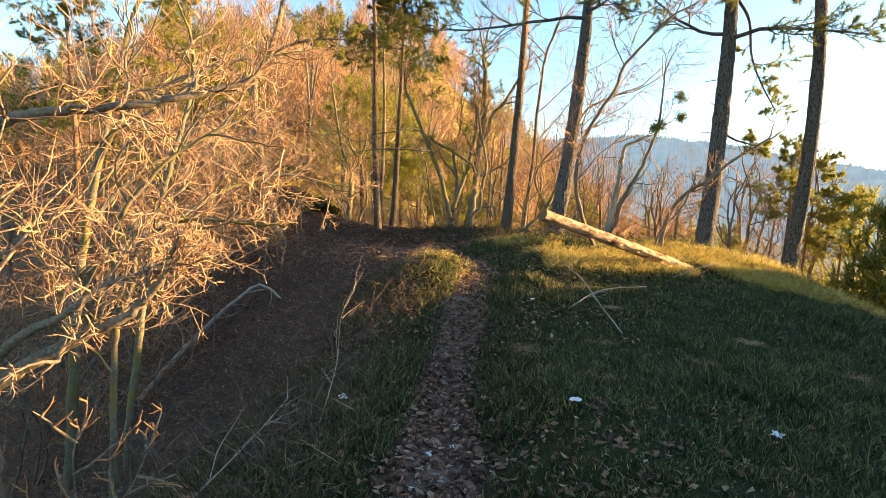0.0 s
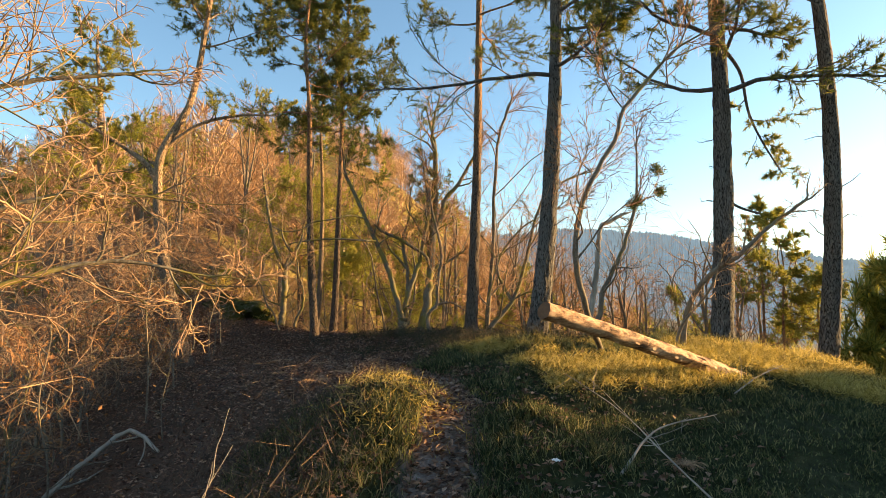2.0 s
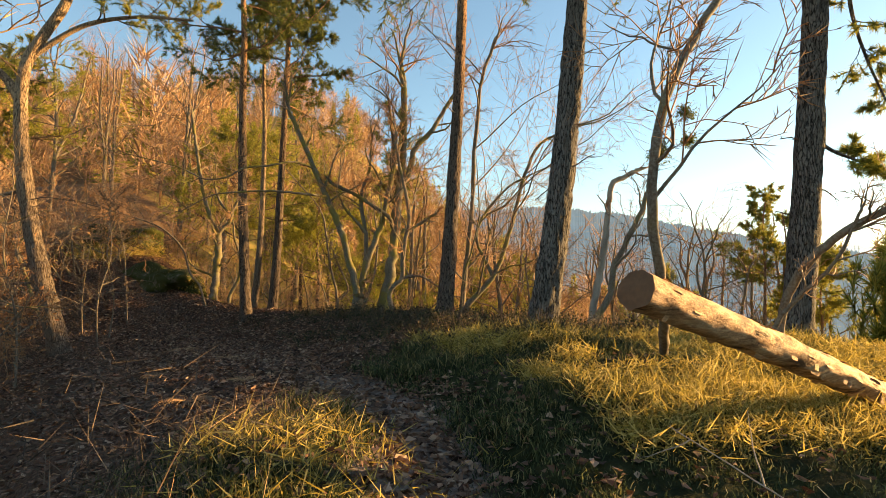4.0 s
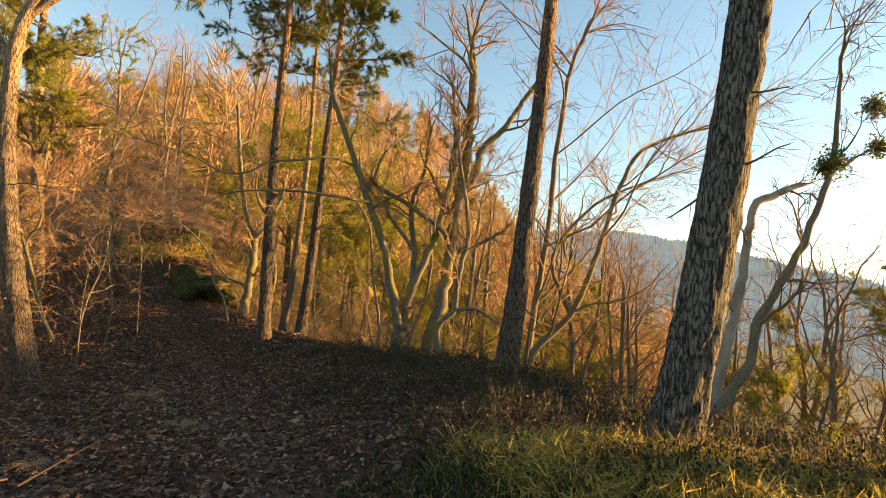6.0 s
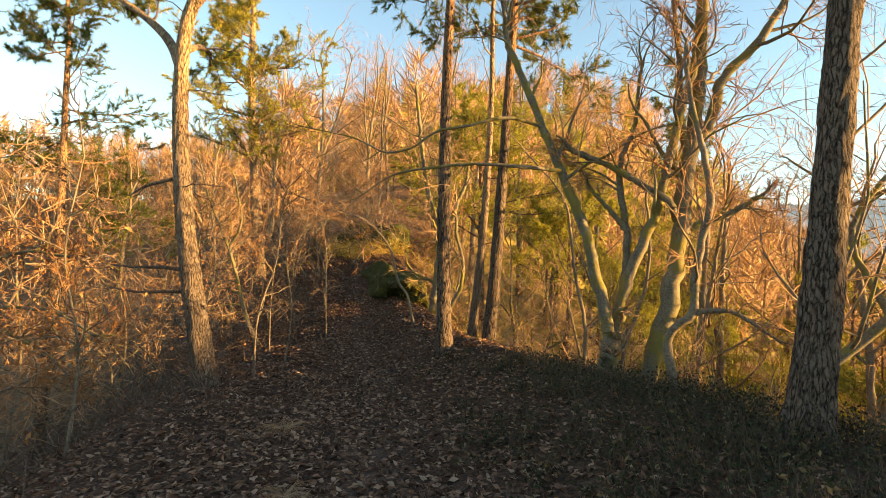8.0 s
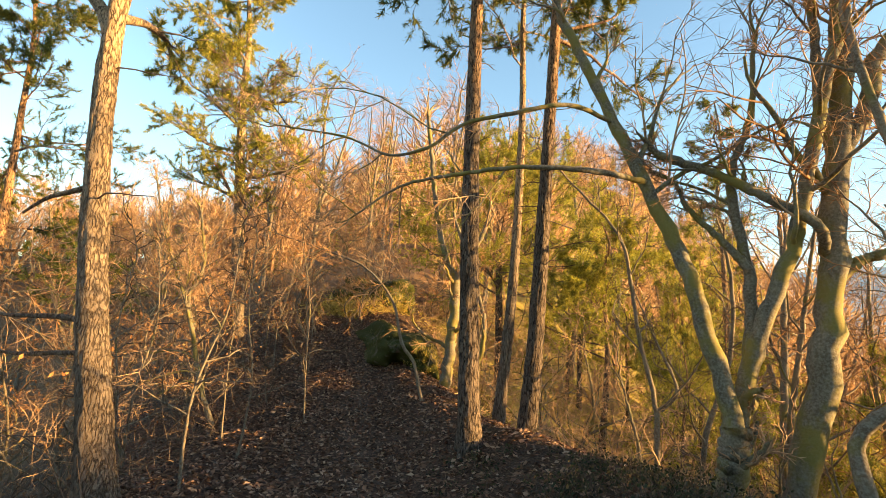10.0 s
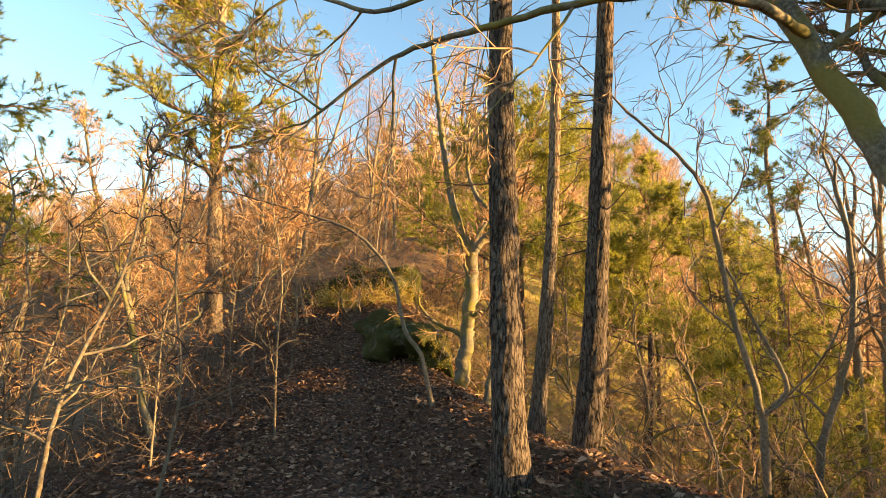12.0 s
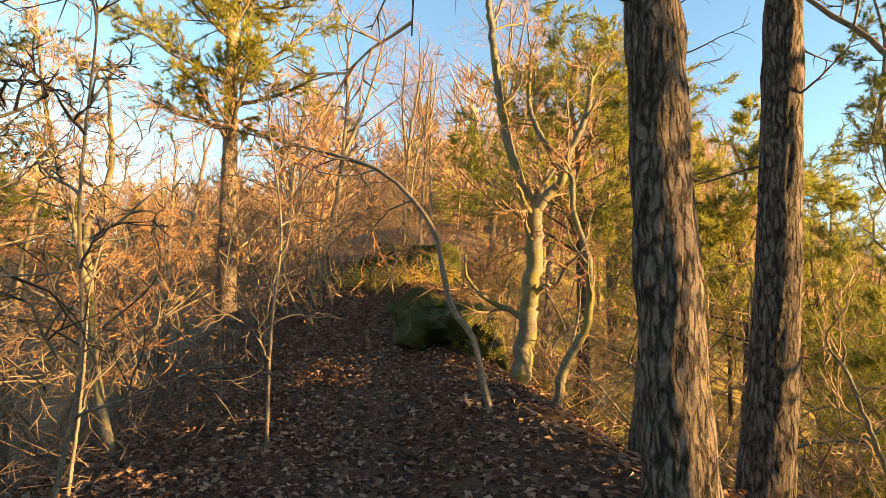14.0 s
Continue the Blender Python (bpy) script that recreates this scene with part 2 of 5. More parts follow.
def spline(points, n):
    """n points along a smooth curve through the given ones."""
    p = np.asarray(points, float)
    if len(p) == 2:
        return p[0] + (p[1] - p[0]) * np.linspace(0, 1, n)[:, None]
    ext = np.vstack([2 * p[0] - p[1], p, 2 * p[-1] - p[-2]])
    seg = np.r_[0, np.cumsum(np.linalg.norm(np.diff(p, axis=0), axis=1))]
    s = np.linspace(0, seg[-1], n)
    i = np.clip(np.searchsorted(seg, s, "right") - 1, 0, len(p) - 2)
    t = ((s - seg[i]) / np.maximum(seg[i + 1] - seg[i], 1e-9))[:, None]
    a, b_, c, d = ext[i], ext[i + 1], ext[i + 2], ext[i + 3]
    return 0.5 * (2 * b_ + (c - a) * t + (2 * a - 5 * b_ + 4 * c - d) * t ** 2 + (3 * b_ - a - 3 * c + d) * t ** 3)


def tubes(P, R, sides):
    """Tubes along B curves of N points: vertices and quads."""
    P, R = np.asarray(P, float), np.asarray(R, float)
    B, N, _ = P.shape
    T = unit(np.gradient(P, axis=1))
    mean = unit(T.mean(axis=1, keepdims=True))
    ref = np.where(np.abs(mean[..., 2:3]) > 0.8, np.array([1.0, 0, 0]), np.array([0, 0, 1.0]))
    U = unit(np.cross(T, ref))
    W = np.cross(T, U)
    a = np.linspace(0, 2 * np.pi, sides, endpoint=False)
    ring = U[:, :, None, :] * np.cos(a)[:, None] + W[:, :, None, :] * np.sin(a)[:, None]
    V = P[:, :, None, :] + ring * R[:, :, None, None]
    idx = np.arange(B * N * sides).reshape(B, N, sides)
    nxt = np.roll(idx, -1, axis=2)
    Q = np.stack([idx[:, :-1], nxt[:, :-1], nxt[:, 1:], idx[:, 1:]], axis=-1)
    return V.reshape(-1, 3), Q.reshape(-1, 4)


def merge(pieces):
    V, Q, off = [], [], 0
    for v, q in pieces:
        V.append(v), Q.append(q + off)
        off += len(v)
    return np.vstack(V), np.vstack(Q)


def grow(P, R, k, span, angle, ratio, n, wig, up, rng, thick=0.55, least=0.004, end=0.25, flat=0.0):
    """k side shoots on each of the B parent curves."""
    B, N, _ = P.shape
    L = np.linalg.norm(np.diff(P, axis=1), axis=2).sum(axis=1)
    t = (span[0] + (span[1] - span[0]) * (np.arange(k)[None] + rng.random((B, k))) / k)
    f = t * (N - 1)
    i = np.clip(f.astype(int), 0, N - 2)
    w = (f - i)[..., None]
    bi = np.arange(B)[:, None]
    O = P[bi, i] * (1 - w) + P[bi, i + 1] * w
    T = unit(P[bi, i + 1] - P[bi, i])
    r0 = np.maximum(thick * (R[bi, i] * (1 - w[..., 0]) + R[bi, i + 1] * w[..., 0]), least)
    v = rng.normal(size=(B, k, 3))
    v[..., 2] *= 1 - flat
    perp = unit(v - (v * T).sum(-1, keepdims=True) * T)
    a = np.radians(angle) * (0.7 + 0.6 * rng.random((B, k, 1)))
    D = T * np.cos(a) + perp * np.sin(a)
    length = L[:, None] * ratio * (1 - 0.5 * t) * (0.55 + 0.75 * rng.random((B, k)))
    D, O, r0, length = D.reshape(-1, 3), O.reshape(-1, 3), r0.ravel(), length.ravel()
    out = np.empty((len(O), n, 3))
    out[:, 0] = O
    step = (length / (n - 1))[:, None]
    for j in range(1, n):
        out[:, j] = out[:, j - 1] + D * step
        D = unit(D + rng.normal(size=D.shape) * wig + np.array([0, 0, up]))
    return out, r0[:, None] * np.linspace(1, end, n)[None]


def slivers(O, D, width, rng):
    """Thin triangles from points O along D (needles, blades, far twigs)."""
    side = unit(np.cross(D, rng.normal(size=D.shape)))
    w = np.asarray(width)
    w = w[:, None] if w.ndim else w
    V = np.stack([O - side * w, O + side * w, O + D], axis=1)
    return V.reshape(-1, 3), np.arange(len(O) * 3).reshape(-1, 3)


def value_noise(x, y, seed=0):
    xi, yi = np.floor(x).astype(np.int64), np.floor(y).astype(np.int64)
    fx, fy = x - xi, y - yi
    fx, fy = fx * fx * (3 - 2 * fx), fy * fy * (3 - 2 * fy)

    def h(a, b_):
        n = (a * 374761393 + b_ * 668265263 + seed * 974634777) & 0x7FFFFFFF
        n = ((n ^ (n >> 13)) * 1274126177) & 0x7FFFFFFF
        return ((n ^ (n >> 16)) & 0xFFFF) / 65535.0

    return (h(xi, yi) * (1 - fx) + h(xi + 1, yi) * fx) * (1 - fy) + (h(xi, yi + 1) * (1 - fx) + h(xi + 1, yi + 1) * fx) * fy


def fbm(x, y, octaves=4, seed=0):
    s, a = 0.0, 0.5
    for o in range(octaves):
        s = s + a * (value_noise(x * 2 ** o, y * 2 ** o, seed + o) - 0.5)
        a *= 0.5
    return s


# ---- the ground: a wooded ridge with a footpath on it ----
def table(y, pairs):
    k, v = zip(*pairs)
    return (np.interp(y - 0.5, k, v) + np.interp(y, k, v) + np.interp(y + 0.5, k, v)) / 3


def path_x(y):
    return table(y, [(-12, 0.2), (0, -0.08), (4, -0.05), (6, 0.12), (8.2, 0.5), (9.3, 0.65), (10.4, 0.4), (12, -0.2), (13, -0.7), (15, -1.6),
                     (16.8, -2.5), (19, -3.9), (21, -5.15), (23.2, -6.35), (25, -7.5), (26, -8.25), (28, -9.7), (32, -12.2), (60, -26)])


def path_z(y):
    return table(y, [(-12, 0.9), (-4, 0.15), (0, -0.1), (2, -0.14), (4.2, -0.3), (5.4, -0.36), (6.5, -0.15), (8.2, 0.12), (9, 0.25), (10.4, 0.32), (12, 0.27),
                     (13.4, 0.17), (15.5, 0.02), (17, -0.06), (19.5, 0.04), (21, 0.22), (22, 0.4), (23.2, 0.65), (24, 0.82), (25, 1.05), (27, 1.5), (30, 2.4), (40, 5.0), (60, 10)])


def edge_right(y):
    return table(y, [(-12, 9), (0, 7.5), (8, 6.8), (12, 5.5), (14, 5.0), (16, 4.8), (17, 4.3), (18, 3.7), (19, 3.2), (20, 2.2), (21.5, 1.6), (23, 1.2), (27, 1.4), (40, 4)])


def edge_left(y):
    return table(y, [(-12, 1.0), (0, 1.0), (5, 1.0), (8, 1.3), (10, 1.8), (13, 2.8), (16, 3.3), (20, 2.7), (24, 2.5), (30, 3), (60, 6)])


def soft(v, k=0.5):
    return np.logaddexp(0, v / k) * k


def step(v):
    v = np.clip(v, 0, 1)
    return v * v * (3 - 2 * v)


def hill(x, y):
    h = 48 * np.exp(-((x + 26) / 78) ** 2 - ((y - 135) / 52) ** 2)
    h += 14 * np.exp(-((x + 95) / 50) ** 2 - ((y - 50) / 60) ** 2)
    return h


def height(x, y, detail=True):
    x, y = np.asarray(x, float), np.asarray(y, float)
    d = x - path_x(y)
    z = path_z(y)
    near = step((11.0 - y) / 2.5)
    # verges
    z = z + (0.24 * near + 0.16 * (1 - near)) * step((d - 0.28) / 0.7) + 0.12 * near * step((-d - 0.3) / 0.5)
    # the crest along the right-hand side, with the pines on it
    z = z + table(y, [(9, 0), (11, 0.22), (14, 0.2), (16, 0.35), (18, 0.25), (20, 0.3), (24, 0.3), (30, 0)]) * step((d - 0.6) / 1.6)
    # grassy mound left of the path
    z = z + 0.34 * np.exp(-((x + 0.15) / 0.75) ** 2 - ((y - 8.3) / 0.95) ** 2)
    z = z - 0.11 * near * soft(d - 2.6, 0.5)
    z = z - table(y, [(0, 0.5), (12, 0.55), (17, 0.75), (30, 0.7), (60, 0.4)]) * soft(d - edge_right(y), 0.35)
    z = z - table(y, [(0, 0.62), (10, 0.6), (16, 0.5), (30, 0.45), (60, 0.3)]) * soft(-d - edge_left(y), 0.35)
    z = z - 0.08 * soft(-d - 0.8, 0.4)
    low = -9.0 + hill(x, y) - 46 * step((d - 6) / 110)
    z = np.logaddexp(z / 1.2, low / 1.2) * 1.2
    # unseen rise to the right behind the start, added to block low sun
    z = z + 5.0 * step((-y - 2) / 22) * step((x - 1) / 14)
    if detail:
        w = 0.5 + 0.5 * step((np.abs(d) - 0.2) / 0.4)
        z = z + (0.22 * fbm(x * 0.9, y * 0.9, 3, 3) * step((np.abs(d) - 0.3) / 1.0) + 0.10 * fbm(x * 4.5, y * 4.5, 3, 9) * w)
        far = step((np.hypot(x, y - 12) - 30) / 60)
        z = z + far * 5.0 * fbm(x * 0.03, y * 0.03, 3, 5)
    return z


def axis(lo, hi, spacing, end_lo, end_hi, growth):
    core = list(np.arange(lo, hi, spacing))
    s, v = spacing, hi
    up_ = []
    while v < end_hi:
        up_.append(v)
        s *= growth
        v += s
    s, v = spacing, lo
    down = []
    while v > end_lo:
        s *= growth
        v -= s
        down.append(v)
    return np.array(down[::-1] + core + up_)


gx, gy = axis(-7, 8, 0.11, -1500, 1500, 1.12), axis(-1, 27, 0.11, -800, 2200, 1.10)
GX, GY = np.meshgrid(gx, gy)
GZ = height(GX, GY)
nx, ny = len(gx), len(gy)
gi = np.arange(nx * ny).reshape(ny, nx)
ground_mesh = mesh_np("ground", np.stack([GX, GY, GZ], -1), np.stack([gi[:-1, :-1], gi[:-1, 1:], gi[1:, 1:], gi[1:, :-1]], -1))
D = GX - path_x(GY)
half_width = table(GY, [(0, 0.24), (5, 0.27), (7, 0.38), (9, 0.45), (12, 0.4), (14, 0.36), (28, 0.35)])
wobble = 0.18 * fbm(GX * 3, GY * 3, 3, 21)


def turf_amount(x, y):
    """How grassy the ground is: heath and grass round the first path, litter further on."""
    d = x - path_x(y)
    n = 0.5 * fbm(x * 1.3, y * 1.3, 3, 40)
    right = step((d - 0.1) / 0.4) * step((12.9 + n * 4 - y) / 2.0)
    left = step((-d - 0.1) / 0.3) * step((2.6 + n * 2 + d) / 1.2) * step((10.2 - y) / 1.2)
    edge = step((d - 1.1) / 0.5) * step((y - 13) / 2) * step((0.3 + n))
    return np.clip(right + left + edge * 0.8, 0, 1)


cover = np.zeros((ny, nx, 4), np.float32)
cover[..., 0] = step((half_width + wobble - np.abs(D)) / 0.14) * (0.2 + 0.8 * step((12.5 - GY) / 2.5)) * step((33 - GY) / 4)
cover[..., 1] = turf_amount(GX, GY)
cover[..., 2] = 0.5 * step((np.hypot(GX + 2, GY - 12) - 18) / 14) + step((D - edge_right(GY) - 0.8) / 1.5) * step((GY - 11) / 3)
cover[..., 3] = 1
attr = ground_mesh.color_attributes.new("cover", "FLOAT_COLOR", "POINT")
attr.data.foreach_set("color", np.clip(cover, 0, 1).ravel())
ground = tagged(part("ground", ground_mesh, GROUND), "forest ridge ground with a trodden earth footpath, heath and leaf litter", "ground", kind="structure")


def G(x, y):
    return float(height(x, y))


# ---- distance: ridges beyond the valley, haze and daylight put into their glowing colour ----
def far_ridge(name, dist, bearings, tops, col, glow, label, seed, depth):
    n = 900
    bs = np.linspace(bearings[0], bearings[-1], n)
    el = np.interp(bs, bearings, tops)
    rng = np.random.default_rng(seed)
    teeth = rng.random(n) ** 2 * 0.28 + 0.3 * fbm(bs * 0.6, bs * 0, 4, seed)
    a = np.radians(bs)
    top = dist * np.tan(np.radians(el + teeth))
    V = np.concatenate([np.stack([np.sin(a) * (dist - depth), np.cos(a) * (dist - depth), np.full(n, -130.0)], -1),
                        np.stack([np.sin(a) * (dist - depth * 0.4), np.cos(a) * (dist - depth * 0.4), -60 + 0.4 * (top + 60)], -1),
                        np.stack([np.sin(a) * dist, np.cos(a) * dist, top], -1)])
    i = np.arange(n - 1)
    Q = np.concatenate([np.stack([i + k * n, i + 1 + k * n, i + 1 + (k + 1) * n, i + (k + 1) * n], -1) for k in (0, 1)])
    return tagged(part(name, mesh_np(name, V, Q, smooth=False), far_ridge_glow_mat(name, col, glow)), label, "hill", kind="structure")


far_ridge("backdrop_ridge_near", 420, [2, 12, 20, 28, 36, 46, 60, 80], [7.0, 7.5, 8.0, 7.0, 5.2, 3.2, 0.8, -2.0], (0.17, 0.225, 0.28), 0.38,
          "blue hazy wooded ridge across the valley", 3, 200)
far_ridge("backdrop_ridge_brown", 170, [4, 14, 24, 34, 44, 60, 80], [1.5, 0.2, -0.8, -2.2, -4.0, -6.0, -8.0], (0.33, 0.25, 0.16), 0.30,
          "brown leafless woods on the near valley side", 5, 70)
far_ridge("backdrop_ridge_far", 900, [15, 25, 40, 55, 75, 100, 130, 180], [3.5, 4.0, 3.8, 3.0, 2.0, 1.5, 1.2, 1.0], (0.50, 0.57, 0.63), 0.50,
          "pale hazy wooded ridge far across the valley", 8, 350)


# ---- trees ----
def fluted(P, R, sides, rng, rough, flare):
    """A trunk with uneven bark plates and a flared foot."""
    V, Q = tubes(P[None], R[None], sides)
    N = len(P)
    C = np.repeat(P, sides, axis=0)
    out = V - C
    s = np.repeat(np.r_[0, np.cumsum(np.linalg.norm(np.diff(P, axis=0), axis=1))], sides)
    a = np.tile(np.arange(sides) * 2 * np.pi / sides, N)
    ph = rng.random(4) * 6.3
    u, v = a / (2 * np.pi) * 13, s * 3.2
    plates = np.abs(fbm(u + 3 * fbm(v * 0.7, u * 0.3, 2, 5), v, 3, int(rng.integers(1000))))
    k = 1 + rough * (plates * 3.4 - 0.38) + 0.05 * np.sin(2 * a + ph[0] + s * 0.4)
    k *= 1 + flare * np.exp(-s / 0.28) * (1 + 0.45 * np.sin(5 * a + ph[1]) + 0.3 * np.sin(3 * a + ph[2]))
    return C + out * k[:, None], Q


def needle_clumps(P, rng, per, length, width, spread=0.8, t0=0.25):
    """Needles round the outer ends of the shoots P."""
    B, N, _ = P.shape
    t = t0 + (1 - t0) * rng.random((B, per))
    f = t * (N - 1)
    i = np.clip(f.astype(int), 0, N - 2)
    w = (f - i)[..., None]
    bi = np.arange(B)[:, None]
    O = (P[bi, i] * (1 - w) + P[bi, i + 1] * w).reshape(-1, 3)
    T = unit(P[bi, i + 1] - P[bi, i]).reshape(-1, 3)
    Dn = unit(T + rng.normal(size=O.shape) * spread) * (length * (0.6 + 0.8 * rng.random((len(O), 1))))
    return slivers(O, Dn, width, rng)


def rel(points, base):
    return np.asarray(points, float) - np.asarray(base, float)


def extend_down(points):
    """Lets a trunk's foot reach the ground and a little into it."""
    p = [tuple(q) for q in points]
    x, y, z = p[0]
    g = G(x, y)
    if z > g - 0.05:
        p[0] = (x, y, g - 0.12) if z - g < 0.5 else p[0]
        if z - g >= 0.5:
            p.insert(0, (x, y, g - 0.12))
    return p


def pine(points, r, top, crown, label, seed, bark, dead=5, limbs=22, reach=3.0, name="pine_tree", rough=0.16, flare=0.45, extra=(), sides=40, needles=46, needle=0.12, leaf=None, split=True):
    """A pine: plated trunk along the points and on up to the height top, dead stubs, whorled limbs above the height crown, needles."""
    rng = np.random.default_rng(seed)
    pts = extend_down(points)
    base = (pts[0][0], pts[0][1], G(pts[0][0], pts[0][1]))
    last, prev = np.array(pts[-1]), np.array(pts[-2])
    lean = (last - prev) / max(last[2] - prev[2], 0.3)
    if top > last[2]:
        for k in (0.35, 0.7, 1.0):
            h = (top - last[2]) * k
            pts.append(tuple(last + np.array([lean[0] * h * (1 - 0.5 * k) + rng.normal() * 0.08, rng.normal() * 0.08, h])))
    tree = root(name, base, label, "tree")
    P = spline(rel(pts, base), 90 if sides < 50 else 240)
    z = P[:, 2]
    R = r * np.interp(z, [0, 1.0, top - base[2]], [1.0, 0.92, 0.16])
    part("trunk", mesh_np("trunk", *fluted(P, R, sides, rng, rough, flare)), bark, tree)
    n_top = np.searchsorted(z, crown - base[2])
    n_top = min(n_top, len(P) - 8)
    # living limbs
    LP, LR = grow(P[None, n_top:], R[None, n_top:], limbs, (0.02, 0.97), 78, reach / max(top - crown, 1.0), 9, 0.13, 0.05, rng, 0.36, 0.012, 0.3, 0.6)
    SP, SR = grow(LP, LR, 9, (0.2, 1.0), 48, 0.5, 5, 0.16, 0.06, rng, 0.5, 0.005, 0.4, 0.4)
    TP, TR = grow(SP, SR, 6, (0.15, 1.0), 42, 0.6, 3, 0.15, 0.1, rng, 0.6, 0.003, 0.5)
    groups = [(9 * k, 9 * k + 9) for k in range(len(LP))] if split else [(0, len(SP))]
    made = [part("limb", mesh_np("limb", *tubes(LP[k:k + 1], LR[k:k + 1], 6)), bark, tree) for k in range(len(LP))]
    for k, (i, j) in enumerate(groups):
        owner = made[k] if split else tree
        a, c = slice(i, j), slice(6 * i, 6 * j)
        tagged(part("twig_spray", mesh_np("twig_spray", *merge([tubes(SP[a], SR[a], 4), tubes(TP[c], TR[c], 3)])), TWIG_DARK, owner), kind="stuff")
        V, T = needle_clumps(TP[c], rng, needles, needle, needle * 0.062, 0.75, 0.1)
        tagged(part("needle_spray", mesh_np("needle_spray", V, tris=T, smooth=False), leaf or NEEDLES, owner, "green pine needles"), kind="stuff")
    # dead branches below the crown
    if dead:
        DP, DR = grow(P[None, :n_top + 1], R[None, :n_top + 1], dead, (0.35, 1.0), 80, 0.14, 7, 0.2, -0.02, rng, 0.09, 0.009, 0.3, 0.6)
        for k in range(len(DP)):
            part("dead_branch", mesh_np("dead_branch", *tubes(DP[k:k + 1], DR[k:k + 1], 5)), TWIG_DARK, tree)
        EP, ER = grow(DP, DR, 4, (0.4, 1.0), 45, 0.45, 4, 0.2, 0.0, rng, 0.5, 0.004, 0.3)
        tagged(part("dead_twig_spray", mesh_np("dead_twig_spray", *tubes(EP, ER, 3)), TWIG_DARK, tree), kind="stuff")
    for pts2, r2, *bare in extra:
        q = spline(rel(pts2, base), 24)
        part("limb", mesh_np("limb", *tubes(q[None], (r2 * np.linspace(1, 0.35, 24))[None], 9)), bark, tree)
        if bare:
            continue
        SP, SR = grow(q[None], (r2 * np.linspace(1, 0.35, 24))[None], 9, (0.4, 1.0), 50, 0.35, 6, 0.2, 0.08, rng, 0.4, 0.006, 0.3)
        TP, TR = grow(SP, SR, 8, (0.2, 1.0), 45, 0.45, 4, 0.18, 0.08, rng, 0.5, 0.003, 0.4)
        tagged(part("twig_spray", mesh_np("twig_spray", *merge([tubes(SP, SR, 4), tubes(TP, TR, 3)])), TWIG_DARK, tree), kind="stuff")
        V, T = needle_clumps(TP, rng, 55, 0.10, 0.0065, 0.8, 0.2)
        tagged(part("needle_spray", mesh_np("needle_spray", V, tris=T, smooth=False), NEEDLES_YOUNG, tree), kind="stuff")
    return tree


def bare_tree(stems, label, seed, bark, name="bare_tree", boughs=7, twig=TWIG, levels=(7, 6, 5), ratio=0.42, up=0.05, span=(0.3, 1.0), wig=0.16, sides=14, category="tree", split=True, angle=52):
    """A leafless tree of one or several stems, each a list of points with its radii at foot and tip."""
    rng = np.random.default_rng(seed)
    first = extend_down(stems[0][0])
    base = (first[0][0], first[0][1], G(first[0][0], first[0][1]))
    tree = root(name, base, label, category)
    allP, allR = [], []
    for k, (pts, r0, r1) in enumerate(stems):
        q = first if k == 0 else pts
        P = spline(rel(q, base), 40)
        P[1:-1] += rng.normal(size=(38, 3)) * r0 * 0.10
        R = np.linspace(r0, r1, 40) * (1 + 0.06 * rng.normal(size=40))
        if k == 0:
            R[:4] *= np.array([1.5, 1.35, 1.18, 1.06])
        part("trunk" if k == 0 else "limb", mesh_np("stem", *tubes(P[None], R[None], sides)), bark, tree)
        allP.append(P), allR.append(R)
    P, R = np.array(allP), np.array(allR)
    # each stem runs out into a fine leader
    LP, LR = grow(P[:, -6:], R[:, -6:], 2, (0.9, 1.0), 16, 9.0 * ratio, 10, wig, up, rng, 0.85, 0.008, 0.2)
    BP, BR = grow(P, R, boughs, span, angle, ratio * 1.15, 10, wig, up, rng, 0.45, 0.010, 0.25)
    BP, BR = np.concatenate([BP, LP]), np.concatenate([BR, LR])
    AP, AR = grow(BP, BR, levels[0], (0.12, 1.0), 48, 0.72, 6, wig, up, rng, 0.6, 0.0075, 0.3)
    CP, CR = grow(AP, AR, levels[1], (0.12, 1.0), 45, 0.72, 4, wig, up, rng, 0.6, 0.0052, 0.4)
    EP, ER = grow(CP, CR, levels[2], (0.1, 1.0), 40, 0.8, 2, wig, up, rng, 0.6, 0.003, 0.4)
    made = [part("bough", mesh_np("bough", *tubes(BP[k:k + 1], BR[k:k + 1], 6)), bark, tree) for k in range(len(BP))]
    n1, n2 = levels[0], levels[1]
    n3 = levels[2]
    for k, (i, j) in enumerate([(k, k + 1) for k in range(len(BP))] if split else [(0, len(BP))]):
        a, c, e_ = slice(n1 * i, n1 * j), slice(n1 * n2 * i, n1 * n2 * j), EP[n1 * n2 * n3 * i:n1 * n2 * n3 * j]
        V, Q = merge([tubes(AP[a], AR[a], 3), tubes(CP[c], CR[c], 3)])
        W, T = slivers(e_[:, 0], e_[:, 1] - e_[:, 0], 0.0042, rng)
        tagged(part("twig_spray", mesh_np("twig_spray", np.vstack([V, W]), Q, T + len(V)), twig, made[k] if split else tree), kind="stuff")
    return tree


def scatter(proto, places, rng, lo=0.75, hi=1.25):
    for x, y in places:
        s = lo + (hi - lo) * rng.random()
        m = Matrix.Translation((x, y, G(x, y) - 0.05)) @ Matrix.Rotation(rng.random() * 6.283, 4, "Z") @ Matrix.Rotation(rng.normal() * 0.06, 4, "X") @ Matrix.Diagonal((s, s, s, 1))
        copy_thing(proto, m)


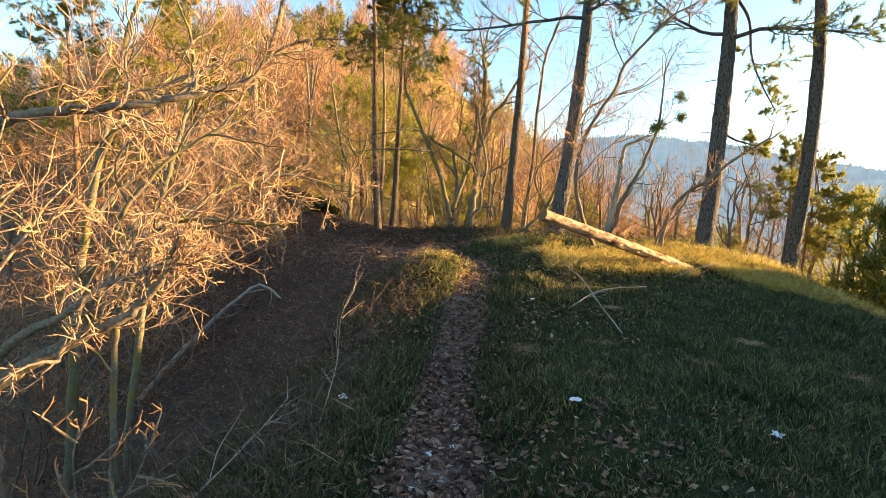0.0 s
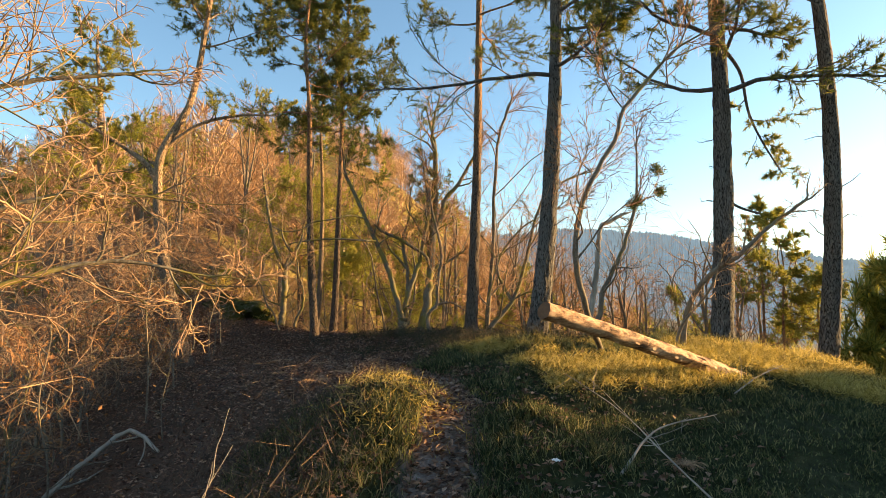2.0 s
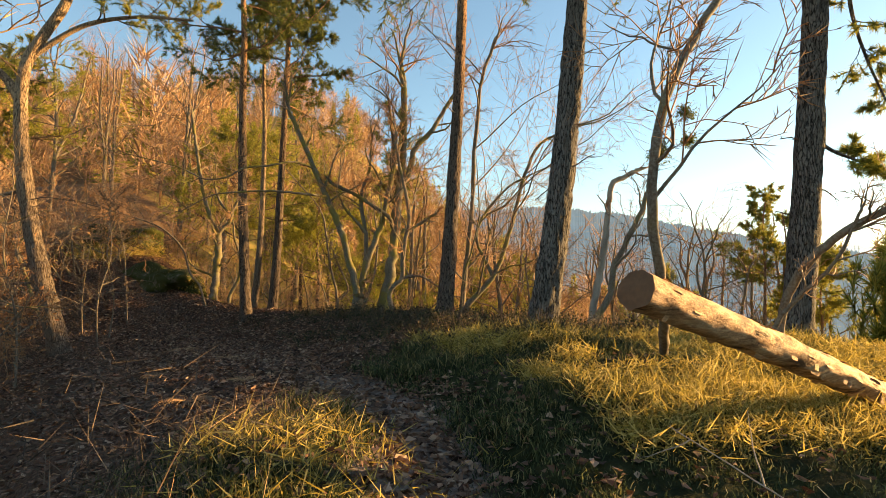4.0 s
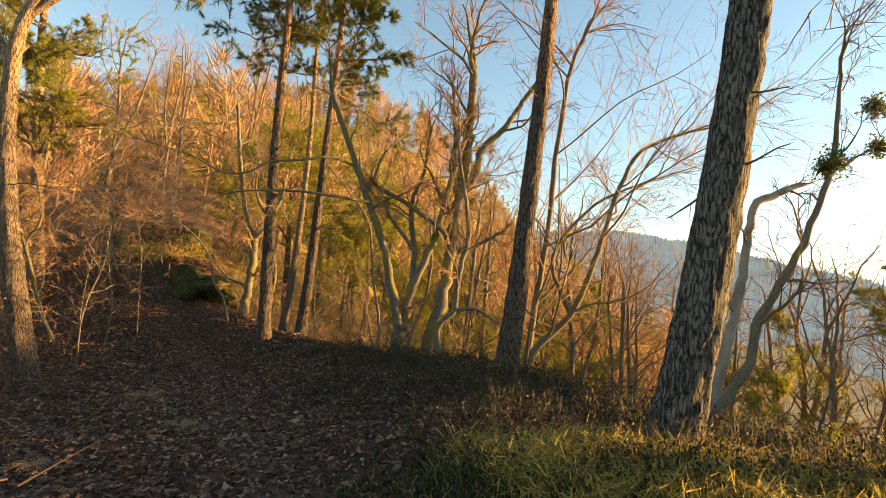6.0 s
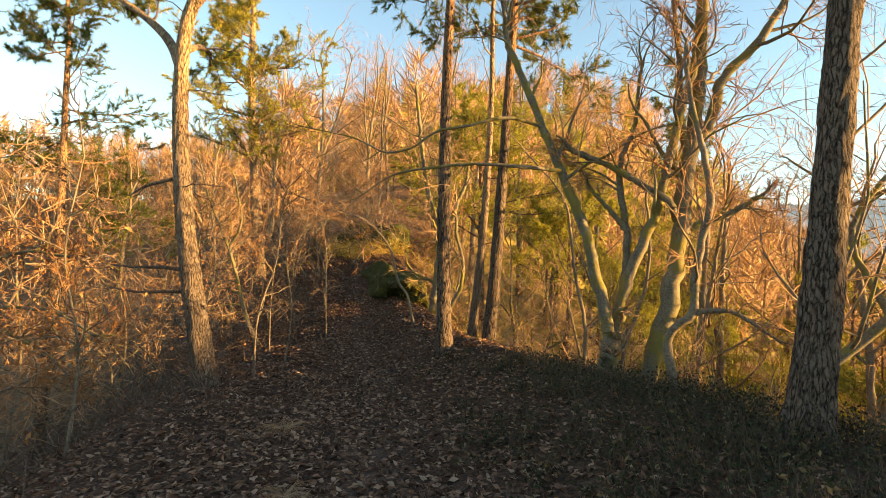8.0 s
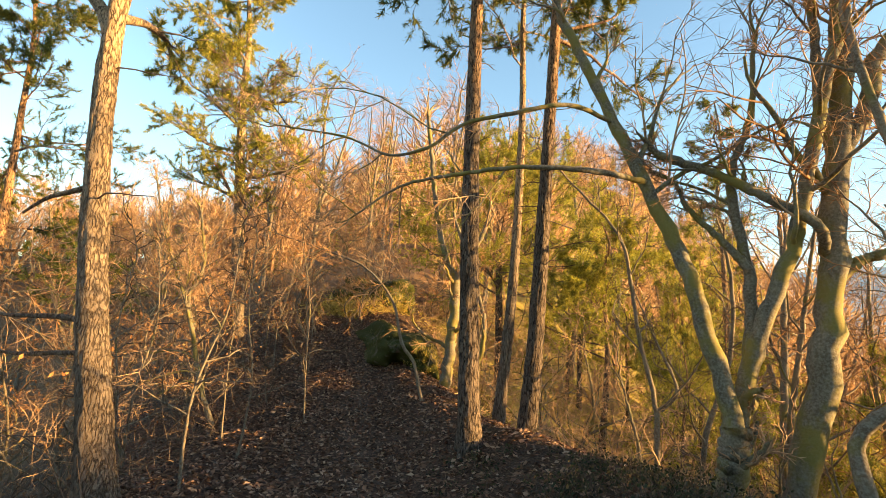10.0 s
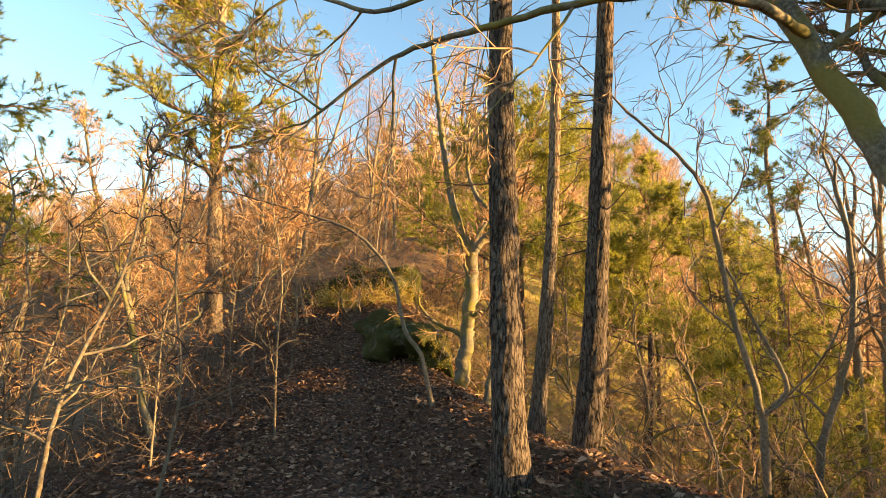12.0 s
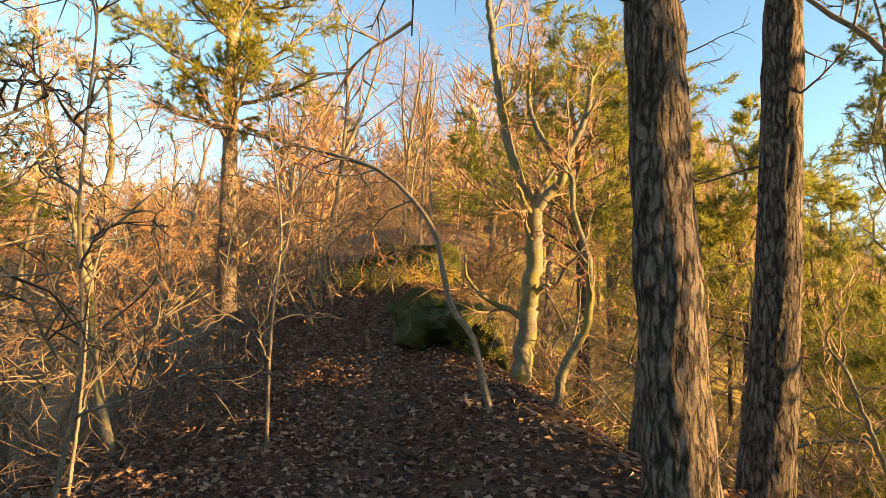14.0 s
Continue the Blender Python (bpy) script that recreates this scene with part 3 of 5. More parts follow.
def leaf_quads(P, rng, size, flat=0.0):
    """Small curled leaves: two facets each."""
    n = len(P)
    a = rng.normal(size=(n, 3))
    a[:, 2] *= 1 - flat
    a = unit(a)
    b_ = rng.normal(size=(n, 3))
    b_[:, 2] *= 1 - flat
    b_ = unit(np.cross(np.cross(a, b_), a) + 1e-6)
    s = size * (0.6 + 0.8 * rng.random((n, 1)))
    up_ = unit(np.cross(a, b_))
    V = np.stack([P - a * s, P + b_ * s * 0.55 + up_ * s * 0.25, P + a * s, P - b_ * s * 0.55 + up_ * s * 0.25], 1)
    return V.reshape(-1, 3), np.arange(4 * n).reshape(-1, 4)


# ---- the pines along the ridge ----
pine([(1.79, 15.56, 0.45), (1.90, 15.66, 1.98), (1.99, 15.76, 3.48), (2.09, 15.89, 5.48), (2.16, 16.02, 7.48)], 0.16, 14.5, 8.2,
     "tall pine with grey plated bark on the ridge edge", 11, PINE_BARK, sides=56)
pine([(2.58, 12.45, 0.52), (2.76, 12.36, 2.04), (2.89, 12.27, 3.54), (3.00, 12.15, 5.54), (3.03, 12.03, 7.54)], 0.185, 12.5, 5.4,
     "leaning pine with deeply fissured grey bark in grass", 12, PINE_BARK_GREY, sides=56, dead=6, reach=3.0)
pine([(6.0, 12.08, 0.21), (6.03, 11.91, 1.76), (6.01, 11.74, 3.26), (5.94, 11.51, 5.26), (5.79, 11.28, 7.26)], 0.20, 13.0, 4.6,
     "tall pine with grey bark behind the fallen log", 13, PINE_BARK_GREY, sides=40, dead=7,
     extra=[([(5.90, 11.40, 6.11), (6.30, 11.45, 5.60), (6.45, 11.5, 4.87), (6.78, 11.6, 4.30), (7.20, 11.7, 3.76)], 0.035), ([(6.01, 11.75, 3.30), (6.35, 11.75, 3.11), (6.75, 11.8, 3.02), (7.15, 11.8, 2.93)], 0.03)])
pine([(7.83, 11.87, -0.23), (7.82, 11.55, 1.27), (7.71, 11.22, 2.77), (7.41, 10.78, 4.77), (6.93, 10.35, 6.77)], 0.17, 13.0, 6.0,
     "slender pine with dead side branches at the drop", 14, PINE_BARK_GREY, dead=9, limbs=12)
pine([(-2.43, 18.82, 0.42), (-2.55, 18.84, 1.96), (-2.64, 18.87, 3.46), (-2.72, 18.91, 5.46), (-2.76, 18.94, 7.46)], 0.122, 13.5, 6.4,
     "straight dark pine trunk beside the footpath", 15, PINE_BARK, sides=64, dead=8, reach=2.4, limbs=26)
pine([(-2.10, 20.23, -0.05), (-2.0, 20.17, 1.55), (-1.96, 20.12, 3.05), (-1.90, 20.04, 5.05), (-1.85, 19.96, 7.05)], 0.125, 13.0, 5.6,
     "pine with orange upper bark on the ridge edge", 16, PINE_BARK, sides=56, dead=9, reach=2.2, limbs=30)
pine([(-2.82, 21.52, 0.2), (-2.70, 21.55, 2.05), (-2.67, 21.59, 3.55), (-2.69, 21.64, 5.55), (-2.78, 21.69, 7.55)], 0.095, 12.5, 6.2,
     "slim reddish pine standing behind two thicker ones", 17, OLD_PINE_BARK, dead=9, reach=2.0, limbs=22)
pine([(-5.2, 16.6, -0.4), (-5.5, 16.6, 0.7), (-5.8, 16.6, 1.8), (-6.05, 16.6, 3.1), (-6.18, 16.6, 4.3), (-6.15, 16.6, 5.2), (-5.9, 16.6, 5.8), (-5.5, 16.6, 6.6), (-5.3, 16.6, 7.6)], 0.165, 12.0, 8.0,
     "old crooked pine with orange bark and a forked top", 18, OLD_PINE_BARK, dead=5, name="pine_tree", sides=56, limbs=18,
     extra=[([(-6.18, 16.6, 4.5), (-6.5, 16.6, 5.0), (-7.15, 16.6, 5.5), (-8.1, 16.4, 6.1)], 0.085),
            ([(-6.1, 16.6, 5.4), (-5.2, 16.6, 6.1), (-4.2, 16.55, 6.35), (-3.2, 16.6, 6.4)], 0.06),
            ([(-6.15, 16.6, 4.8), (-6.6, 17.3, 5.2), (-7.1, 18.0, 5.4), (-7.6, 18.5, 5.3)], 0.06),
            ([(-6.05, 16.6, 2.85), (-6.3, 16.55, 2.78), (-6.6, 16.5, 2.7), (-6.95, 16.5, 2.55)], 0.035, "bare"),
            ([(-5.68, 16.6, 1.44), (-6.1, 16.5, 1.47), (-6.6, 16.4, 1.45), (-7.1, 16.4, 1.46)], 0.035, "bare"),
            ([(-5.6, 16.6, 1.15), (-6.0, 16.5, 1.12), (-6.5, 16.4, 1.08), (-7.2, 16.4, 1.12)], 0.03, "bare")])

# ---- bare broadleaved trees on the ridge ----
bare_tree([([(0.12, 18.65, -0.35), (0.0, 18.68, 0.0), (0.16, 18.7, 0.52), (0.20, 18.7, 0.95)], 0.145, 0.125),
           ([(0.14, 18.5, 0.94), (0.06, 18.5, 1.31), (-0.09, 18.5, 1.86), (-0.24, 18.5, 2.37), (-0.48, 18.5, 2.91), (-0.71, 18.5, 3.41), (-0.95, 18.5, 3.94), (-1.26, 18.5, 4.65), (-1.56, 18.5, 5.25)], 0.085, 0.05),
           ([(0.21, 18.7, 0.92), (0.36, 18.7, 1.66), (0.58, 18.7, 2.28), (0.74, 18.7, 2.85), (0.85, 18.7, 3.43), (0.96, 18.7, 4.01), (1.13, 18.7, 4.77)], 0.085, 0.05),
           ([(0.26, 18.75, 0.98), (0.32, 18.75, 1.65), (0.33, 18.75, 2.34), (0.21, 18.75, 3.0), (0.2, 18.75, 3.43), (0.36, 18.75, 3.98), (0.4, 18.75, 4.67)], 0.07, 0.025),
           ([(0.33, 18.7, 2.4), (0.15, 18.7, 2.63), (-0.2, 18.7, 3.01), (-0.34, 18.7, 3.29), (-0.59, 18.7, 3.47)], 0.045, 0.015),
           ([(-0.63, 18.45, 3.25), (-1.05, 17.9, 3.2), (-1.68, 17.7, 3.21), (-2.35, 17.7, 3.17), (-2.89, 17.7, 3.1), (-3.14, 17.7, 3.0), (-3.62, 17.7, 2.7)], 0.032, 0.010),
           ([(-0.95, 18.5, 3.94), (-1.37, 18.0, 3.95), (-1.92, 17.7, 3.76), (-2.38, 17.7, 3.69), (-2.71, 17.7, 3.48), (-3.18, 17.7, 3.42), (-3.72, 17.7, 3.65), (-4.74, 17.7, 3.88)], 0.027, 0.009)],
          "many-stemmed beech with mossy yellow-lit bark", 31, BEECH_BARK, boughs=4, levels=(5, 5, 4), twig=TWIG_PALE, wig=0.2, span=(0.4, 1.0), sides=18)
bare_tree([([(0.55, 18.85, -0.5), (0.60, 18.9, -0.1), (0.80, 18.9, 0.72), (0.95, 18.9, 1.5), (1.05, 18.9, 2.35), (1.10, 18.9, 3.15), (1.18, 18.9, 3.95), (1.22, 18.9, 5.0), (1.21, 18.9, 6.2)], 0.15, 0.075),
           ([(1.14, 18.9, 3.54), (1.4, 18.9, 4.08), (1.53, 18.9, 4.65), (1.94, 18.9, 5.12), (2.36, 18.9, 5.87), (2.71, 18.9, 6.44)], 0.085, 0.04),
           ([(1.03, 18.9, 2.31), (1.3, 18.95, 2.55), (1.62, 19.0, 2.68), (2.1, 19.0, 3.0)], 0.06, 0.03),
           ([(1.12, 18.88, 3.5), (0.98, 18.8, 4.1), (0.93, 18.7, 4.9), (0.8, 18.6, 5.8)], 0.06, 0.03),
           ([(0.98, 18.85, 2.6), (0.88, 18.6, 2.82), (0.49, 18.6, 3.08), (0.05, 18.6, 3.34), (-0.49, 18.6, 3.58)], 0.05, 0.042)],
          "beech with smooth olive bark on the slope edge", 32, BEECH_BARK, boughs=5, levels=(6, 5, 4), twig=TWIG, sides=18, span=(0.45, 1.0))
bare_tree([([(1.12, 17.9, -0.3), (1.02, 17.95, 0.3), (0.90, 18.0, 0.98), (1.18, 18.0, 1.33), (1.19, 18.0, 1.69), (1.24, 18.0, 2.2), (1.33, 18.0, 2.68), (1.26, 18.0, 3.22), (1.08, 18.0, 3.95), (0.98, 18.0, 4.5)], 0.07, 0.03),
           ([(1.18, 18.0, 1.33), (1.45, 17.95, 1.38), (1.66, 17.9, 1.36), (2.07, 17.8, 1.1)], 0.04, 0.015)],
          "thin crooked dark tree with a bent bare stem", 33, OAK_BARK, boughs=7, levels=(4, 4, 3), ratio=0.3, span=(0.4, 1.0))
bare_tree([([(2.85, 19.5, 0.1), (3.77, 19.5, 1.44), (4.27, 19.5, 2.86), (4.62, 19.5, 4.18), (5.08, 19.5, 5.12), (6.2, 19.5, 5.7)], 0.10, 0.03),
           ([(3.75, 19.5, 1.4), (3.3, 19.5, 2.6), (4.13, 19.5, 3.83), (5.39, 19.5, 4.53)], 0.05, 0.02)],
          "bare beech leaning out over the valley", 34, BEECH_BARK, boughs=8, levels=(6, 5, 4), twig=TWIG_PALE, span=(0.25, 1.0))
bare_tree([([(3.0, 20.0, 0.2), (3.25, 20.0, 3.08), (3.32, 20.0, 5.18), (3.51, 20.0, 7.08), (3.76, 20.0, 7.79)], 0.085, 0.045)],
          "straight bare tree behind the tall pine", 35, OAK_BARK, boughs=9, levels=(6, 5, 4), span=(0.35, 1.0))
bare_tree([([(4.79, 15.8, 0.07), (5.08, 15.8, 1.68), (5.21, 15.8, 2.6), (5.3, 15.8, 3.31), (5.55, 15.8, 3.46), (5.78, 15.8, 3.61)], 0.09, 0.05)],
          "broken dead tree stem with a bent top", 36, DEAD_BARK, name="dead_tree", boughs=2, levels=(3, 3, 2), ratio=0.15, span=(0.5, 0.9))
bare_tree([([(4.5, 15.3, 0.17), (4.89, 15.3, 0.87), (5.03, 15.3, 1.1), (5.09, 15.3, 1.63), (5.45, 15.3, 2.28), (5.75, 15.3, 2.92), (6.04, 15.3, 3.82), (6.13, 15.3, 4.88), (6.13, 15.3, 5.45)], 0.085, 0.02)],
          "crooked dark bare tree carrying balls of mistletoe", 37, OAK_BARK, boughs=9, levels=(4, 4, 3), twig=TWIG_DARK, ratio=0.3)


def mistletoe(at, size, seed):
    rng = np.random.default_rng(seed)
    v = unit(rng.normal(size=(70, 3)))
    P = np.stack([v * 0.02, v * size * 0.5 + rng.normal(size=v.shape) * size * 0.08, v * size + rng.normal(size=v.shape) * size * 0.18], 1)
    ball = part("mistletoe", mesh_np("mistletoe", *tubes(P, np.tile([0.006, 0.004, 0.003], (70, 1)), 3)), NEEDLES)
    ball.location = at
    V, Q = leaf_quads((P[:, 1:, None] + rng.normal(size=(70, 2, 4, 3)) * size * 0.16).reshape(-1, 3), rng, 0.022)
    tagged(part("leaves", mesh_np("leaves", V, Q, smooth=False), NEEDLES, ball), kind="stuff")
    tagged(ball, "round green mistletoe bunch on a bare branch", "mistletoe", "mistletoe bunches")


for k, (at, size) in enumerate([((6.1, 15.3, 3.94), 0.2), ((5.97, 15.3, 3.84), 0.13), ((6.66, 15.3, 4.77), 0.17), ((6.71, 15.3, 4.2), 0.13)]):
    mistletoe(at, size, 400 + k)
bare_tree([([(3.55, 11.4, 0.0), (3.05, 10.4, 0.55), (2.5, 9.5, 1.2), (2.24, 9.2, 1.92), (2.35, 9.2, 2.64), (2.63, 9.2, 3.19), (2.84, 9.2, 3.54), (2.99, 9.2, 3.96), (3.5, 9.2, 4.56)], 0.05, 0.022)],
          "slender bare tree bending up behind the log", 38, OAK_BARK, boughs=8, levels=(5, 5, 4), twig=TWIG, ratio=0.3, span=(0.5, 1.0))
bare_tree([([(4.35, 10.6, 0.0), (4.40, 10.4, 1.2), (4.55, 10.0, 1.76), (4.8, 9.7, 2.02), (5.25, 9.6, 2.44), (5.82, 9.6, 2.82)], 0.05, 0.022),
           ([(4.30, 10.6, 0.05), (4.25, 10.4, 0.9), (4.5, 10.0, 1.5), (4.62, 9.8, 2.0)], 0.03, 0.012)],
          "crooked bare sapling leaning over the log", 39, OAK_BARK, boughs=6, levels=(3, 3, 3), ratio=0.2, span=(0.5, 1.0), twig=TWIG_PALE)
bare_tree([([(-4.34, 23.0, 0.15), (-4.28, 23.0, 0.91), (-4.22, 23.0, 1.8), (-4.23, 23.0, 2.64)], 0.115, 0.10),
           ([(-4.29, 23.0, 2.56), (-4.41, 23.0, 2.96), (-4.56, 23.0, 3.37), (-4.73, 23.0, 3.96), (-4.9, 23.0, 4.85), (-5.05, 23.0, 5.78), (-5.13, 23.0, 6.26)], 0.07, 0.04),
           ([(-4.21, 23.0, 2.6), (-4.09, 23.0, 2.83), (-3.9, 23.0, 3.02), (-3.81, 23.0, 3.41), (-3.64, 23.0, 3.8), (-3.58, 23.0, 4.28)], 0.065, 0.03),
           ([(-3.85, 23.0, 3.22), (-4.17, 23.0, 3.59), (-4.37, 23.0, 4.1), (-4.37, 23.0, 4.78)], 0.045, 0.02)],
          "smooth grey beech forking into two limbs", 40, BEECH_BARK, boughs=5, levels=(5, 4, 4), twig=TWIG_PALE, wig=0.2)
bare_tree([([(-3.75, 22.6, 0.09), (-3.72, 22.6, 0.71), (-3.47, 22.6, 1.26), (-3.47, 22.6, 1.93), (-3.64, 22.6, 2.48), (-3.69, 22.6, 2.92)], 0.06, 0.03)],
          "small twisted beech stem beside a larger one", 41, BEECH_BARK, boughs=6, levels=(4, 4, 3), ratio=0.3)
bare_tree([([(-3.85, 21.0, 0.19), (-4.02, 21.0, 0.67), (-4.15, 21.0, 1.07), (-4.4, 21.0, 1.37), (-4.63, 21.0, 2.05), (-5.2, 21.0, 2.6), (-5.99, 21.0, 2.89), (-7.47, 21.0, 3.3)], 0.032, 0.010)],
          "thin sapling arching over the footpath", 42, OAK_BARK, boughs=9, levels=(4, 4, 3), ratio=0.3, span=(0.4, 1.0), twig=TWIG)
pine([(-10.9, 24.6, -0.3), (-11.3, 24.6, 2.1), (-11.6, 24.6, 4.4), (-11.9, 24.6, 6.5), (-12.1, 24.6, 8.5)], 0.23, 13.0, 4.2,
     "tall pine with pale sunlit trunk and dense yellow-green crown", 43, OLD_PINE_BARK, dead=8, limbs=40, reach=2.8, leaf=NEEDLES_YOUNG, needles=52)
pine([(-4.4, 27.6, 0.6), (-4.5, 27.6, 2.4), (-4.6, 27.6, 4.2)], 0.14, 7.2, 2.6, "broad layered pine with yellow-green needles", 58, PINE_BARK, dead=2, limbs=34, reach=3.3, leaf=NEEDLES_YOUNG, needles=40, needle=0.13, sides=20)
pine([(-1.6, 27.9, -1.2), (-1.5, 27.9, 1.0), (-1.6, 27.9, 2.6)], 0.12, 5.0, 0.8, "bushy pine with layered green boughs", 59, PINE_BARK, dead=2, limbs=20, reach=2.4, leaf=NEEDLES_YOUNG, needles=40, needle=0.13, sides=20)
pine([(1.8, 32.0, -2.5), (1.9, 32.0, 2.0), (1.8, 32.0, 5.0)], 0.15, 10.2, 4.0, "tall pine with bluish green crown on the slope", 60, PINE_BARK_GREY, dead=5, limbs=16, reach=2.0, needles=30, needle=0.12, sides=20)
pine([(-14.5, 20.3, -3.0), (-14.4, 20.3, 2.0), (-14.6, 20.3, 6.0)], 0.16, 11.5, 1.5, "broad pine with yellow-lit needles among bare shrubs", 47, PINE_BARK, dead=2, limbs=30, reach=3.2)
bare_tree([([(-6.9, 19.9, -0.6), (-7.52, 19.9, 0.47), (-7.8, 19.9, 1.2), (-8.05, 19.9, 1.87), (-7.86, 19.9, 2.22), (-7.82, 19.9, 2.6), (-8.05, 19.9, 3.4)], 0.05, 0.02),
           ([(-7.75, 19.9, 1.1), (-8.0, 19.7, 2.0), (-8.5, 19.6, 3.0), (-8.8, 19.5, 4.0)], 0.03, 0.015)],
          "bushy hornbeam sapling full of pale sunlit twigs", 44, BEECH_BARK, boughs=16, levels=(4, 5, 4), twig=TWIG_PALE, ratio=0.24, span=(0.2, 1.0), up=-0.02, wig=0.22)
spray = bare_tree([([(-7.6, 14.0, -1.6), (-7.4, 14.1, 0.0), (-6.8, 14.5, 0.81), (-5.5, 14.5, 1.0), (-4.75, 14.5, 0.8)], 0.045, 0.012),
                   ([(-7.1, 14.3, 0.4), (-6.2, 14.4, 0.7), (-5.4, 14.4, 0.6), (-4.95, 14.5, 0.3)], 0.03, 0.01),
                   ([(-7.2, 14.2, 0.3), (-6.6, 14.3, 1.2), (-5.9, 14.4, 1.6), (-5.2, 14.5, 1.6)], 0.03, 0.01)],
                  "low beech with orange withered leaves on spreading branches", 48, BEECH_BARK, boughs=9, levels=(5, 5, 4), twig=TWIG, ratio=0.26, span=(0.45, 1.0), up=0.02, wig=0.2)
lrng = np.random.default_rng(49)
tip = np.array([(-5.2, 14.5, 0.85), (-5.0, 14.5, 0.5), (-5.5, 14.4, 1.5), (-6.2, 14.4, 0.8)])
lp = tip[lrng.integers(0, 4, 420)] - np.array(spray.location) + lrng.normal(size=(420, 3)) * np.array([0.32, 0.25, 0.17])
tagged(part("leaves", mesh_np("leaves", *leaf_quads(lp, lrng, 0.03), smooth=False), DRY_LEAF, spray), kind="stuff")
bare_tree([([(-2.86, 3.0, -0.6), (-2.87, 3.0, -0.2), (-2.92, 3.0, 0.18), (-3.1, 3.05, 0.7), (-3.5, 3.1, 1.9), (-3.8, 3.2, 3.4)], 0.12, 0.06),
           ([(-2.88, 3.0, 0.1), (-2.5, 3.05, 0.36), (-2.2, 3.05, 0.52), (-2.0, 3.05, 0.62), (-1.86, 3.05, 0.75), (-1.76, 3.05, 0.87), (-1.72, 3.05, 1.0)], 0.05, 0.018),
           ([(-2.86, 3.0, 0.22), (-2.58, 3.0, 0.5), (-2.35, 3.0, 0.62), (-2.18, 3.05, 0.78), (-2.0, 3.1, 0.86), (-1.74, 3.1, 0.93)], 0.034, 0.012),
           ([(-3.35, 3.1, 1.5), (-2.75, 3.1, 1.78), (-2.48, 3.1, 1.84), (-2.25, 3.1, 1.87), (-1.87, 3.15, 1.93), (-1.4, 3.3, 2.1)], 0.045, 0.014)],
          "gnarled tree with sunlit crooked low branches", 45, OAK_BARK, boughs=6, levels=(5, 4, 3), twig=TWIG_PALE, ratio=0.4, span=(0.3, 1.0), wig=0.22)
bare_tree([([(-2.62, 3.9, -0.55), (-2.60, 3.9, 0.1), (-2.58, 3.9, 0.35), (-2.60, 3.9, 0.82), (-2.55, 3.9, 1.17), (-2.22, 3.95, 1.62), (-1.9, 4.1, 1.9)], 0.03, 0.012),
           ([(-2.58, 3.9, 0.33), (-2.45, 3.9, 0.7), (-2.38, 3.9, 1.01), (-2.05, 3.95, 1.19), (-1.45, 4.0, 1.17)], 0.024, 0.01)],
          "young beech with tangled sunlit twigs", 49, BEECH_BARK, boughs=9, levels=(4, 4, 2), twig=TWIG_PALE, ratio=0.36, span=(0.35, 1.0), wig=0.22)
bare_tree([([(-3.9, 6.2, -1.6), (-3.7, 6.2, 0.0), (-3.5, 6.3, 1.4), (-3.2, 6.5, 2.8)], 0.05, 0.025),
           ([(-3.6, 6.2, 0.8), (-3.0, 6.6, 1.4), (-2.3, 7.0, 1.7), (-1.6, 7.3, 1.6)], 0.03, 0.01)],
          "young beech with fine spreading branches", 50, BEECH_BARK, boughs=7, levels=(4, 4, 2), twig=TWIG_PALE, ratio=0.42, span=(0.3, 1.0), wig=0.2, up=0.02)
bare_tree([([(-1.75, 2.35, -0.3), (-1.78, 2.3, 0.05), (-1.76, 2.3, 0.22)], 0.007, 0.004),
           ([(-1.7, 2.35, -0.28), (-1.5, 2.3, 0.0), (-1.42, 2.3, 0.2)], 0.007, 0.004)],
          "tiny seedling with reddish sunlit shoots", 54, OAK_BARK, name="seedling", boughs=4, levels=(2, 1, 1), twig=TWIG, ratio=0.5, sides=5, category="shrub")
bare_tree([([(-5.4, 7.2, -3.0), (-5.2, 7.2, 0.0), (-4.9, 7.3, 2.0), (-4.6, 7.5, 3.8)], 0.08, 0.03),
           ([(-5.1, 7.2, 0.9), (-4.4, 7.6, 1.8), (-3.4, 8.0, 2.4), (-2.6, 8.4, 2.5)], 0.04, 0.014),
           ([(-5.0, 7.2, 1.6), (-4.3, 7.0, 2.5), (-3.3, 7.1, 3.1), (-2.4, 7.4, 3.4)], 0.04, 0.014)],
          "young beech spreading thin sunlit branches", 46, BEECH_BARK, boughs=7, levels=(5, 4, 3), twig=TWIG_PALE, ratio=0.42, span=(0.3, 1.0))


bare_tree([([(-0.42, 21.50, -0.36), (-0.45, 21.50, 0.78), (-0.71, 21.50, 1.87), (-0.88, 21.50, 2.98), (-1.15, 21.50, 3.52), (-1.78, 21.50, 4.20)], 0.05, 0.018),
           ([(-0.36, 21.80, 0.65), (-0.14, 21.80, 1.00), (-0.43, 21.80, 1.67), (-0.73, 21.80, 2.38)], 0.03, 0.012)],
          "crooked dark bare tree on the sunny slope", 55, OAK_BARK, boughs=7, levels=(4, 4, 3), twig=TWIG_DARK, ratio=0.3, span=(0.35, 1.0), wig=0.22)
bare_tree([([(0.26, 22.50, -0.55), (0.33, 22.50, 0.28), (0.66, 22.50, 1.51), (0.72, 22.50, 2.50), (0.60, 22.50, 3.46)], 0.06, 0.025)],
          "crooked dark bare tree below the path", 56, OAK_BARK, boughs=7, levels=(4, 4, 3), twig=TWIG_DARK, ratio=0.3, span=(0.35, 1.0), wig=0.22)


